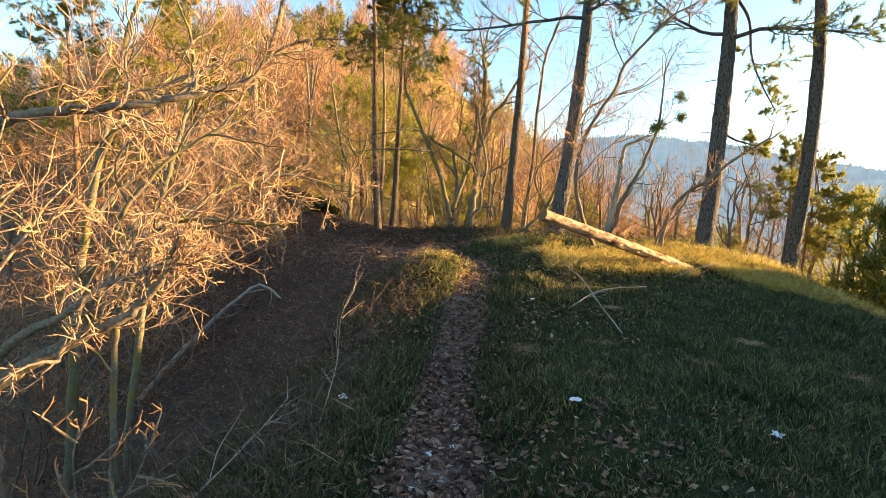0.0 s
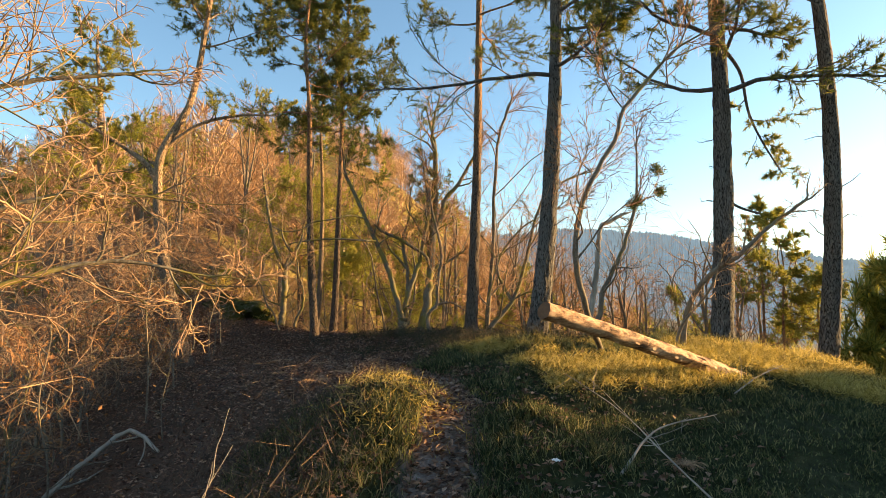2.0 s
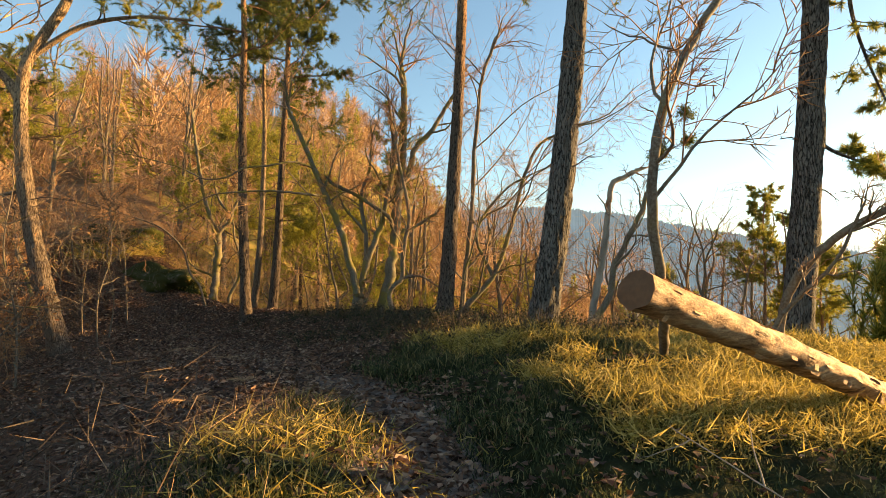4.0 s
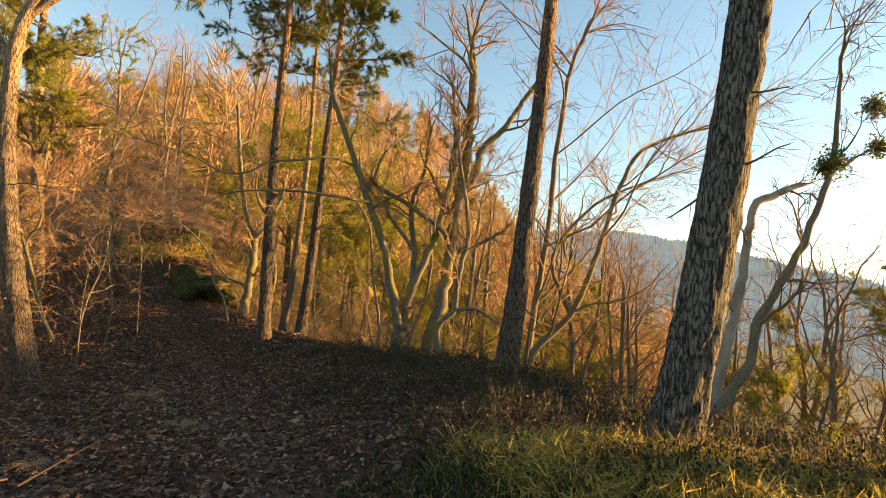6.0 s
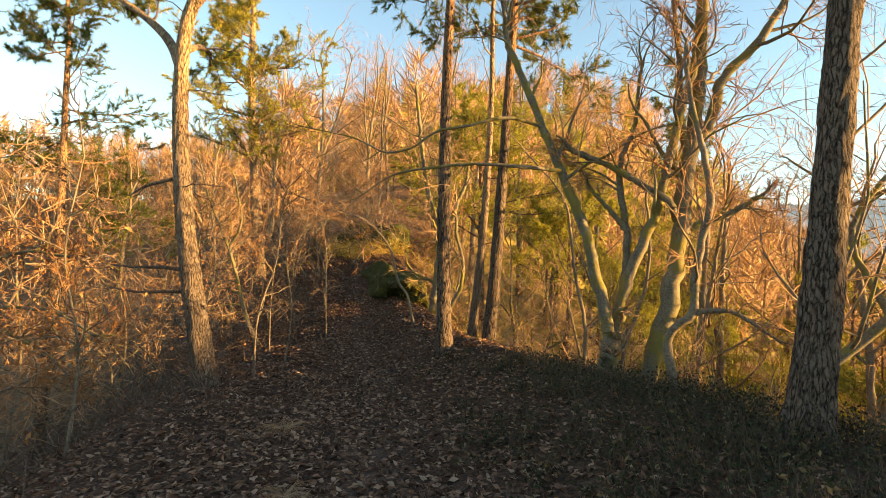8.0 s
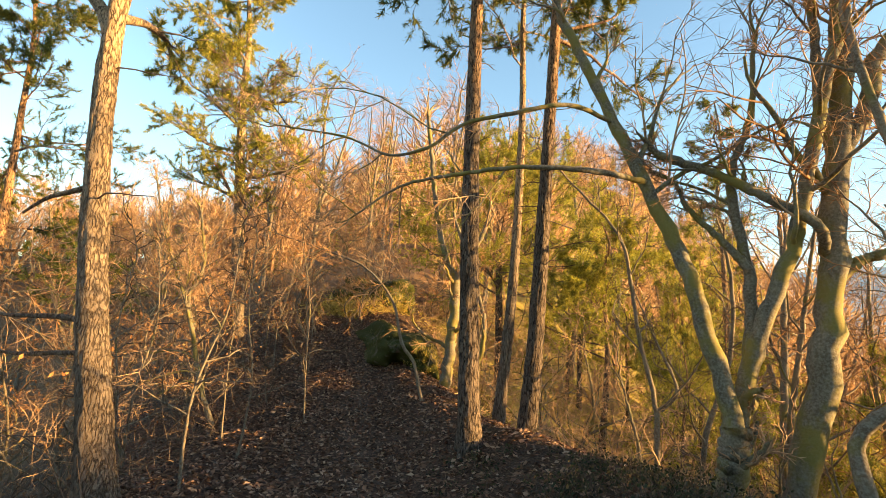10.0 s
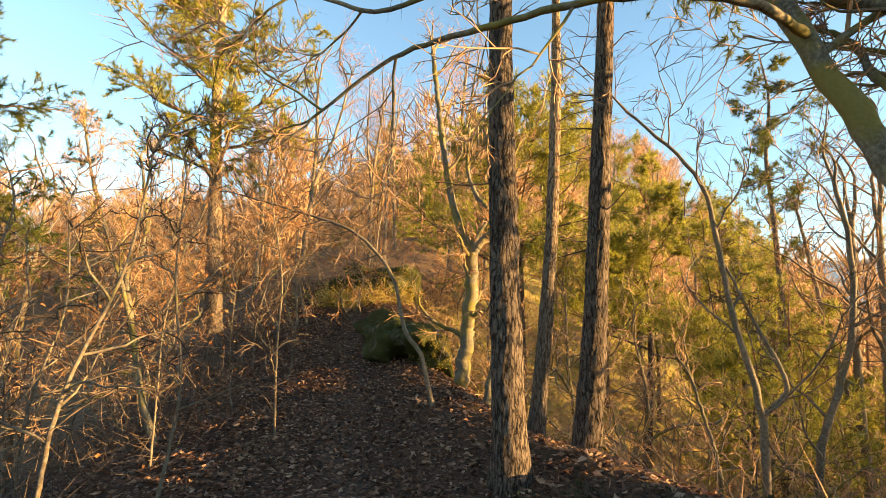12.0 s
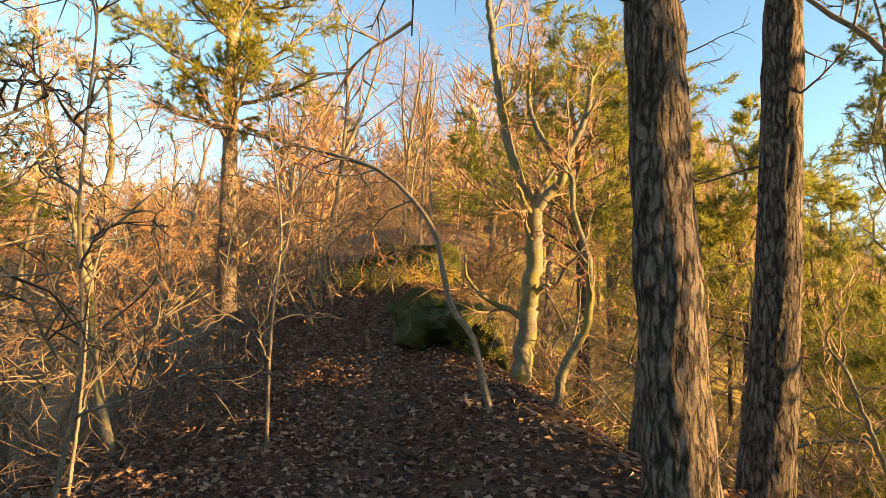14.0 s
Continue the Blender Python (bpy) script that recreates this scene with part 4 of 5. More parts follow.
# ---- thickets, shared meshes ----
def shrub(at, seed, h, label, group, twig, stems=5, leaves=0):
    x, y = at
    z = G(x, y)
    rng = np.random.default_rng(seed)
    st = []
    for k in range(stems):
        a, lean = rng.random() * 6.3, 0.05 + 0.35 * rng.random()
        top = h * (0.55 + 0.55 * rng.random())
        bx, by = x + rng.normal() * 0.28, y + rng.normal() * 0.28
        bend = rng.normal(size=4) * 0.12 * top
        st.append(([(bx, by, z - 0.15), (bx + bend[0] + math.cos(a) * lean * top * 0.2, by + bend[1] + math.sin(a) * lean * top * 0.2, z + top * 0.35),
                    (bx + bend[2] + math.cos(a) * lean * top * 0.5, by + bend[3] + math.sin(a) * lean * top * 0.5, z + top * 0.7),
                    (bx + math.cos(a) * lean * top, by + math.sin(a) * lean * top, z + top)], 0.0045 * h + 0.008, 0.006))
    t = bare_tree(st, label, seed, OAK_BARK, name="shrub", boughs=6, levels=(3, 4, 3), twig=twig, ratio=0.42, span=(0.2, 1.0), sides=6, category="shrub", up=-0.01, wig=0.22, split=False, angle=72)
    t["group"] = group
    if leaves:
        P = rng.normal(size=(leaves, 3)) * np.array([0.28, 0.28, 0.22]) * h + np.array([0, 0, 0.55 * h])
        V, T = leaf_quads(P, rng, 0.035)
        tagged(part("leaves", mesh_np("leaves", V, T, smooth=False), DRY_LEAF, t), kind="stuff")
    return t


srng = np.random.default_rng(77)
sz = G(-5.2, 18.3)
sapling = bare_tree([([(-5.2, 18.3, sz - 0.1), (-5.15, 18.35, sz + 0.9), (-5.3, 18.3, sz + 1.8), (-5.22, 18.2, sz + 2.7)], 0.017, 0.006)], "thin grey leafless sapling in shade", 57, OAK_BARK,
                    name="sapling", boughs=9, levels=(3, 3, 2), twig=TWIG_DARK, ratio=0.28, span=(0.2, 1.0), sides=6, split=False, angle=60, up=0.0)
sapling["group"] = "saplings on the shaded slope"
scatter(sapling, [(-4.9, 17.2), (-6.0, 18.9), (-6.6, 17.6), (-5.6, 20.2), (-6.9, 20.9), (-7.4, 18.6), (-4.6, 14.2), (-5.6, 13.2), (-6.3, 15.4), (-8.0, 17.0), (-8.4, 20.4), (-7.3, 22.6),
                  (-8.8, 23.4), (-4.4, 12.6), (-3.6, 11.4), (-4.8, 10.6), (-6.2, 11.6), (-9.4, 19.2)], srng, 0.6, 1.2)
shrub_a = shrub((-6.5, 12.0), 51, 3.4, "bare orange-brown shrub with dense sunlit twigs", "shrubs on the shaded slope", TWIG, 5, 300)
shrub_b = shrub((-8.5, 15.5), 52, 4.2, "bare hornbeam shrub with dense pale twigs", "shrubs on the shaded slope", TWIG_PALE, 5, 150)
left_places = [(-5.8, 10.0), (-7.4, 9.0), (-8.8, 11.5), (-6.9, 14.2), (-9.8, 14.0), (-7.9, 17.2), (-9.6, 18.2), (-11.5, 16.5), (-9.0, 21.5), (-11.5, 20.5),
               (-7.6, 6.5), (-9.8, 7.5), (-6.4, 4.4), (-12.5, 11.0), (-13.0, 22.5), (-9.6, 25.8), (-12.0, 27.0), (-12.8, 29.5), (-14.5, 18.0), (-10.8, 31.0), (-9.4, 27.6), (-11.8, 33.0), (-7.4, 32.0), (-4.8, 27.2), (-8.6, 34.0), (-11.6, 24.0)]
scatter(shrub_a, left_places[::2], srng)
scatter(shrub_b, left_places[1::2], srng)
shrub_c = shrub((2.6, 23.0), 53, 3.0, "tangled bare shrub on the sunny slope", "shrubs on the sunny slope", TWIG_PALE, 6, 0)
scatter(shrub_c, [(4.2, 20.0), (1.2, 25.5), (3.8, 26.5), (5.5, 23.5), (-0.3, 28.0), (2.3, 30.5), (6.5, 28.0), (8.0, 24.0), (7.2, 19.5), (5.0, 32.5), (-1.6, 25.5), (0.2, 22.5), (9.0, 31)], srng)


slope_tree = bare_tree([([(2.4, 20.6, G(2.4, 20.6) - 0.1), (2.5, 20.6, G(2.4, 20.6) + 0.9), (2.3, 20.7, G(2.4, 20.6) + 1.8), (2.6, 20.7, G(2.4, 20.6) + 3.0)], 0.05, 0.018),
                        ([(2.48, 20.6, G(2.4, 20.6) + 0.7), (3.0, 20.5, G(2.4, 20.6) + 1.3), (3.7, 20.6, G(2.4, 20.6) + 1.5), (4.3, 20.4, G(2.4, 20.6) + 2.1)], 0.032, 0.012),
                        ([(2.42, 20.65, G(2.4, 20.6) + 1.3), (1.9, 20.9, G(2.4, 20.6) + 1.7), (1.3, 21.0, G(2.4, 20.6) + 1.8), (0.8, 20.9, G(2.4, 20.6) + 2.3)], 0.03, 0.01)],
                       "crooked bare tree with spreading sunlit branches", 63, BEECH_BARK, name="bare_tree", boughs=8, levels=(4, 3, 2), twig=TWIG_PALE, ratio=0.5, span=(0.2, 1.0), sides=8, split=False, angle=75, wig=0.3, up=0.0)
slope_tree["group"] = "crooked trees on the sunny slope"
scatter(slope_tree, [(1.0, 21.6), (5.2, 18.2), (-0.6, 23.6), (1.6, 24.2), (3.4, 23.0), (5.6, 20.4), (6.6, 16.4), (-1.8, 24.8), (0.4, 26.0), (6.8, 18.6), (3.0, 26.2), (-3.0, 27.0), (5.2, 25.0), (2.2, 22.0)], srng, 0.7, 1.3)


def young_pine(at, seed, h, label, group, needles=20, needle=0.15):
    x, y = at
    t = pine([(x, y, G(x, y)), (x + 0.1, y, G(x, y) + h * 0.5)], 0.035 + h * 0.011, G(x, y) + h, G(x, y) + h * 0.22, label, seed, PINE_BARK, dead=0, limbs=18,
             reach=h * 0.40, rough=0.08, flare=0.2, sides=12, needles=needles, needle=needle, leaf=NEEDLES_YOUNG, split=False)
    t["group"] = group
    return t


yp = young_pine((3.6, 34.0), 61, 6.5, "bushy young pine with yellow-green needles", "young pines on the slope")
scatter(yp, [(-1.2, 38.0), (6.5, 36.0), (0.5, 37.5), (-3.5, 35.5), (10.5, 33.0), (9.0, 40.0), (3.5, 43.0), (11.0, 27.5), (-5.5, 41.0), (15.5, 29.0)], srng, 0.7, 1.25)

tall = bare_tree([([(-13.0, 30.0, G(-13.0, 30.0)), (-12.8, 30.1, G(-13.0, 30.0) + 4.5), (-13.1, 30.2, G(-13.0, 30.0) + 8.0)], 0.12, 0.05),
                  ([(-12.8, 30.1, G(-13.0, 30.0) + 4.0), (-12.2, 30.3, G(-13.0, 30.0) + 6.0), (-11.9, 30.6, G(-13.0, 30.0) + 8.5)], 0.07, 0.03)],
                 "tall bare tree with brown twigs on the hillside", 71, OAK_BARK, boughs=9, levels=(4, 4, 3), twig=TWIG, sides=7, up=0.02, wig=0.2, split=False)
tall["group"] = "bare trees on the hillside"
scatter(tall, [(-16.5, 27.0), (-9.5, 35.5), (-18.0, 33.5), (-14.0, 38.0), (-6.5, 33.0), (-20.5, 24.0), (-11.0, 42.0), (-22.0, 38.0), (-17.0, 17.0), (-19.0, 11.5),
               (-15.5, 7.0), (-21.0, 5.0), (-3.8, 39.0), (-24.0, 15.0), (1.0, 45.0), (-7.0, 46.0), (-26.0, 28.0), (-17.0, 45.0), (5.5, 48.0), (-13.5, 13.5), (-12.0, 4.0), (-15.0, 23.0), (-19.0, 20.0), (-12.5, 34.0), (-20.0, 30.0), (-5.0, 36.5), (-9.0, 39.0), (-2.0, 42.0), (-24.0, 21.0), (-16.0, 10.5), (2.5, 39.5)], srng)

for x, y, top in [(5.5, 25.5, 3.6), (8.5, 27.5, 2.2), (3.5, 31.0, 5.4), (7.0, 34.0, 4.4), (10.5, 37.0, 3.6), (13.5, 34.0, 2.0), (2.0, 26.0, 4.2), (6.0, 21.8, 1.8), (12.0, 41.0, 4.6), (16.5, 39.0, 3.0), (8.0, 44.0, 6.5), (13.0, 24.0, 1.6), (17.5, 30.0, 2.4), (11.0, 26.5, 1.6), (19.0, 33.0, 2.6), (20.5, 29.0, 1.6)]:
    k = (top - G(x, y)) / 8.5
    copy_thing(tall, Matrix.Translation((x, y, G(x, y))) @ Matrix.Rotation(x * 2.3, 4, "Z") @ Matrix.Diagonal((k, k, k, 1)))
for x, y, top, crown, seed in [(15.4, 23.8, 4.9, 0.6, 81), (16.9, 24.6, 4.2, 0.4, 82), (18.3, 24.2, 2.6, -0.6, 83)]:
    gz = G(x, y)
    pine([(x, y, gz), (x + 0.1, y, gz + (crown - gz) * 0.5), (x + 0.3, y, crown)], 0.14, top, crown, "pine with a bare trunk and layered crown on the valley slope", seed, PINE_BARK, dead=4, limbs=18, reach=1.9, sides=14, needles=60, needle=0.11, leaf=NEEDLES_YOUNG, split=False)
for x, y, top in [(7.5, 32.0, 3.0), (6.6, 27.5, 0.6), (1.6, 30.0, 2.8), (-3.0, 35.5, 8.0), (14.2, 27.0, 1.4), (10.4, 22.5, -0.2), (1.6, 37.0, 6.5), (22.5, 28.0, 2.2), (0.2, 26.5, 1.8), (0.8, 34.5, 5.0)]:
    k = (top - G(x, y)) / 6.5
    copy_thing(yp, Matrix.Translation((x, y, G(x, y))) @ Matrix.Rotation(x * 3.1, 4, "Z") @ Matrix.Diagonal((k * 0.75, k * 0.75, k, 1)))

# unseen conifers added on the sunny slope, shading the first stretch and left ground
shade = young_pine((15.0, 0.5), 62, 5.6, "unseen low pine added on the valley slope to cast shade", "pines on the valley slope", 26, 0.26)
for x, y, top in [(15.2, -7.0, 3.6), (14.6, -4.6, 3.3), (15.4, -2.2, 3.9), (14.8, 2.2, 4.0), (15.6, 3.8, 3.3), (15.2, 5.3, 2.9), (16.9, 5.0, 3.1), (17.5, -1.0, 4.2), (17.8, 1.6, 4.1), (13.2, -1.2, 3.8), (13.4, 1.0, 3.7), (13.6, 3.2, 3.2), (13.0, -3.6, 3.9), (16.4, 0.2, 4.3), (13.4, -6.0, 4.0), (18.6, 12.0, 4.9), (18.2, 13.2, 4.8), (19.0, 14.9, 5.0), (18.8, 15.9, 5.0)]:
    y += 0.21 * x
    top -= 0.8 if y < 6.3 else 0.1 if y < 9.5 else 0.0
    k = (top - G(x, y)) / 5.6
    copy_thing(shade, Matrix.Translation((x, y, G(x, y))) @ Matrix.Rotation(x * 3.7 + y, 4, "Z") @ Matrix.Diagonal((min(k * 1.1, 1.6), min(k * 1.1, 1.6), k, 1)))


# ---- woods on the far hillside ----
def far_woods():
    rng = np.random.default_rng(5)
    VB, TB, VC, TC, nb, nc = [], [], [], [], 0, 0
    count = 0
    while count < 1000:
        x, y = rng.uniform(-130, 75), rng.uniform(36, 190)
        if (abs(x + 8) < 12 and y < 44) or x > 4 + 0.42 * y:
            continue
        count += 1
        z = float(height(x, y, True))
        h = rng.uniform(8, 13)
        if rng.random() < (0.42 if x > -12 else 0.28) and y > 50:
            n = 300
            t = rng.random(n) ** 0.8
            a = rng.random(n) * 6.283
            r = (1 - t) * h * 0.22 * (0.4 + 0.6 * rng.random(n)) + 0.2
            O = np.stack([x + np.cos(a) * r * 0.3, y + np.sin(a) * r * 0.3, z + h * (0.15 + 0.85 * t)], -1)
            Dn = np.stack([np.cos(a) * r, np.sin(a) * r, -0.25 * r + 0.1], -1)
            V, T = slivers(O, Dn, 0.16, rng)
            VC.append(V), TC.append(T + nc)
            nc += len(V)
        else:
            n = 330
            t = rng.random(n)
            a = rng.random(n) * 6.283
            prof = np.sin(np.pi * np.clip(0.18 + 0.8 * t, 0, 1)) * h * 0.26
            r = prof * np.sqrt(rng.random(n))
            O = np.stack([x + np.cos(a) * r * 0.7, y + np.sin(a) * r * 0.7, z + h * (0.2 + 0.72 * t)], -1)
            Dn = np.stack([np.cos(a) * 0.6, np.sin(a) * 0.6, np.full(n, 1.0)], -1) * (0.6 + 0.8 * rng.random((n, 1))) + rng.normal(size=(n, 3)) * 0.65
            V, T = slivers(O, Dn, 0.06, rng)
            Vt, Tt = slivers(np.array([[x, y, z - 0.3]] * 3), np.array([[0.2, 0, h * 0.9]] * 3), 0.14, rng)
            VB.append(V), TB.append(T + nb)
            nb += len(V)
            VB.append(Vt), TB.append(Tt + nb)
            nb += len(Vt)
    tagged(part("bare_woods", mesh_np("bare_woods", np.vstack(VB), tris=np.vstack(TB), smooth=False), FAR_BARE), "sunlit orange-brown leafless woods covering the hillside", "woods", kind="stuff")
    tagged(part("conifer_woods", mesh_np("conifer_woods", np.vstack(VC), tris=np.vstack(TC), smooth=False), NEEDLES_YOUNG), "dark green conifers among the leafless woods", "woods", kind="stuff")


far_woods()


# ---- fallen log, dead branches, boulders ----
def fallen_log():
    a, b_ = np.array([1.48, 8.08, 1.29]), np.array([4.78, 9.43, 0.27])
    base = (4.5, 9.3, G(4.5, 9.3))
    log = root("fallen_log", base, "barkless orange pine log lying propped over the grass", "log")
    rng = np.random.default_rng(91)
    P = spline([a - base, (a + b_) / 2 - base + np.array([0, 0, 0.015]), b_ - base], 140)
    V, Q = fluted(P, np.linspace(0.098, 0.085, 140), 36, rng, 0.16, 0.0)
    part("stem", mesh_np("stem", V, Q), LOG_BARK, log)
    ring = V[:36]
    cap = np.vstack([ring, ring.mean(axis=0)[None] - (P[1] - P[0]) * 0.15])
    part("cut_end", mesh_np("cut_end", cap, tris=[(i, (i + 1) % 36, 36) for i in range(36)], smooth=False), CUT_WOOD, log, "sawn brown end of the log")
    SP, SR = grow(P[None], np.full((1, 140), 0.09), 12, (0.1, 0.95), 70, 0.03, 4, 0.2, 0.0, rng, 0.16, 0.008, 0.6)
    for k in range(len(SP)):
        part("stub", mesh_np("stub", *tubes(SP[k:k + 1], SR[k:k + 1], 5)), LOG_BARK, log)
    m_ = 130
    ti, ta = rng.integers(2, 137, m_), rng.random(m_) * 6.283
    ax = unit(P[-1] - P[0])
    e1 = unit(np.cross(ax, np.array([0, 0, 1.0])))
    e2 = np.cross(e1, ax)
    nrm = np.cos(ta)[:, None] * e1 + np.sin(ta)[:, None] * e2
    tang = np.cross(ax, nrm)
    C = P[ti] + nrm * 0.092
    la, lb = 0.02 + 0.05 * rng.random((m_, 1)), 0.01 + 0.025 * rng.random((m_, 1))
    lift = 0.002 + 0.010 * rng.random((m_, 1))
    FV = np.stack([C - ax * la - tang * lb - nrm * 0.012, C + ax * la - tang * lb - nrm * 0.012, C + ax * la * 0.8 + tang * lb + nrm * lift, C - ax * la * 0.7 + tang * lb + nrm * lift], 1).reshape(-1, 3)
    tagged(part("loose_bark", mesh_np("loose_bark", FV, np.arange(4 * m_).reshape(-1, 4), smooth=False), LOG_BARK, log, "curling flakes of thin bark"), kind="stuff")
    # splintered thin end
    n = 60
    O = P[-1] + rng.normal(size=(n, 3)) * 0.045
    Dn = unit(P[-1] - P[-4]) * (0.1 + 0.35 * rng.random((n, 1))) + rng.normal(size=(n, 3)) * 0.06
    part("splinters", mesh_np("splinters", *slivers(O, Dn, 0.012, rng)[:1], tris=slivers(O, Dn, 0.012, rng)[1], smooth=False), LOG_BARK, log, "splintered broken end")


fallen_log()


def dead_branch(points, r, label, seed, sides=8, twigs=5, ratio=0.28):
    rng = np.random.default_rng(seed)
    base = (points[0][0], points[0][1], G(points[0][0], points[0][1]))
    br = root("fallen_branch", base, label, "branch")
    P = spline(rel(points, base), 30)
    P[1:-1] += rng.normal(size=(28, 3)) * r * 0.15
    R = np.linspace(r, r * 0.3, 30)
    part("stem", mesh_np("stem", *tubes(P[None], R[None], sides)), DEAD_BARK, br)
    SP, SR = grow(P[None], R[None], twigs, (0.2, 1.0), 45, ratio, 7, 0.2, 0.0, rng, 0.5, 0.004, 0.3)
    for k in range(len(SP)):
        part("side_branch", mesh_np("side_branch", *tubes(SP[k:k + 1], SR[k:k + 1], 5)), DEAD_BARK, br)
    return br


def on_ground(pts):
    return [(x, y, G(x, y) + h) for x, y, h in pts]


dead_branch(on_ground([(-6.2, 10.4, 0.0), (-5.6, 10.9, 0.25), (-4.9, 11.3, 0.4), (-4.3, 11.6, 0.42), (-3.9, 11.3, 0.3), (-3.5, 11.0, 0.03)]), 0.075, "long grey barkless branch lying on the slope", 95)
dead_branch(on_ground([(2.05, 5.85, 0.03), (2.0, 6.6, 0.12), (1.95, 7.4, 0.2), (1.72, 8.2, 0.3)]), 0.008, "thin dead branch in the grass", 96)
dead_branch(on_ground([(-0.9, 3.4, 0.03), (-1.0, 4.6, 0.3), (-1.15, 5.6, 0.65), (-1.0, 6.0, 0.9)]), 0.005, "thin pale dead twig standing in heath", 97, twigs=7)
dead_branch(on_ground([(1.6, 6.6, 0.03), (2.2, 7.2, 0.1), (3.0, 7.6, 0.1)]), 0.012, "short grey branch lying in the grass", 98)
dead_branch(on_ground([(3.7, 8.35, 0.08), (4.3, 8.75, 0.15), (4.85, 9.05, 0.2)]), 0.010, "dry branch lying in the grass", 99, twigs=8)
dead_branch(on_ground([(-1.6, 2.2, 0.04), (-1.3, 3.1, 0.2), (-1.25, 4.0, 0.25)]), 0.006, "thin dead branch caught in heath", 100, twigs=8)


def boulder(at, size, seed, label, turn=25, moss=GRASS):
    rng = np.random.default_rng(seed)
    bm = bmesh.new()
    bmesh.ops.create_icosphere(bm, subdivisions=5, radius=1.0)
    V = np.array([v.co for v in bm.verts])
    off = rng.random(3) * 50
    k = np.array([1 + 0.45 * noise.noise(Vector(v * 1.2 + off)) + 0.2 * noise.noise(Vector(v * 3.0 + off)) + 0.07 * noise.noise(Vector(v * 9.0 + off)) for v in V])
    flat = np.sign(V) * np.abs(V) ** 0.8
    for v, c in zip(bm.verts, flat * k[:, None] * np.array(size)):
        v.co = c
    for f in bm.faces:
        f.smooth = True
    me = bpy.data.meshes.new("boulder")
    bm.to_mesh(me)
    bm.free()
    ob = part("boulder", me, BOULDER)
    ob.matrix_world = Matrix.Translation((at[0], at[1], G(*at[:2]) + at[2])) @ Matrix.Rotation(radians(turn), 4, "Z")
    co = flat * k[:, None] * np.array(size)
    pick = rng.integers(0, len(co), 7000)
    pick = pick[co[pick, 2] > -0.1]
    O = co[pick] * 0.99
    W, T = slivers(O, unit(O + rng.normal(size=O.shape) * 0.3 + np.array([0, 0, 0.3])) * (0.03 + 0.05 * rng.random((len(O), 1))), 0.006, rng)
    tagged(part("moss", mesh_np("moss", W, tris=T, smooth=False), moss, ob), kind="stuff")
    return tagged(ob, label, "rock")


boulder((-7.0, 25.7, -0.4), (0.75, 2.8, 0.62), 5, "moss-covered sandstone boulder beside the footpath", 39)
# golden moss on the next two rocks paints the sunlight in
boulder((-5.35, 24.0, -0.1), (0.4, 0.95, 0.45), 6, "low rock under moss coloured golden for sunlight", 35, SUNLIT_DRY_GRASS)
boulder((-10.2, 30.8, -0.2), (1.3, 2.2, 0.8), 7, "mossy rock outcrop up the ridge, coloured golden for sunlight", 30, SUNLIT_DRY_GRASS)


# ---- ground cover ----
def grass_cover():
    rng = np.random.default_rng(15)
    n = 62000
    x, y = rng.uniform(-3.2, 8.5, n), rng.uniform(0.6, 15.5, n)
    d = x - path_x(y)
    keep = (turf_amount(x, y) > 0.35 * rng.random(n) + 0.25) & (np.abs(d) > 0.22 + 0.1 * rng.random(n)) & (rng.random(n) < np.clip(1.25 - np.hypot(x, y - 3) / 16, 0.3, 1))
    clump = fbm(x * 2.4, y * 2.4, 3, 63)
    keep &= (clump > -0.05) | (rng.random(n) < 0.4)
    x, y, clump = x[keep], y[keep], clump[keep]
    per = 13
    z = height(x, y)
    tall_ = 0.045 + 0.11 * step(0.5 + 1.6 * fbm(x * 0.8, y * 0.8, 3, 61)) * (0.5 + rng.random(len(x)))
    tall_ = tall_ * (0.65 + 2.0 * np.clip(clump + 0.1, 0, 0.5))
    O = np.repeat(np.stack([x, y, z - 0.01], -1), per, axis=0) + rng.normal(size=(len(x) * per, 3)) * np.array([0.045, 0.045, 0])
    L = np.repeat(tall_, per) * (0.5 + rng.random(len(O)))
    Dn = unit(np.stack([rng.normal(size=len(O)) * 0.42, rng.normal(size=len(O)) * 0.42, np.ones(len(O))], -1))
    side = unit(np.cross(Dn, rng.normal(size=Dn.shape)))
    w = (0.0022 + 0.0028 * rng.random((len(O), 1)))
    mid = O + Dn * (L * 0.55)[:, None]
    tip = mid + unit(Dn + np.stack([rng.normal(size=len(O)) * 0.6, rng.normal(size=len(O)) * 0.6, -0.3 * np.ones(len(O))], -1)) * (L * 0.5)[:, None]
    V = np.stack([O - side * w, O + side * w, mid + side * w * 0.8, mid - side * w * 0.8, tip], 1).reshape(-1, 3)
    i = np.arange(len(O))[:, None] * 5
    me = mesh_np("grass", V, i + np.array([[0, 1, 2, 3]]), i + np.array([[3, 2, 4]]), smooth=False)
    tagged(part("grass", me, GRASS), "tufted green grass and heath with dry yellow blades", "grass", kind="stuff")


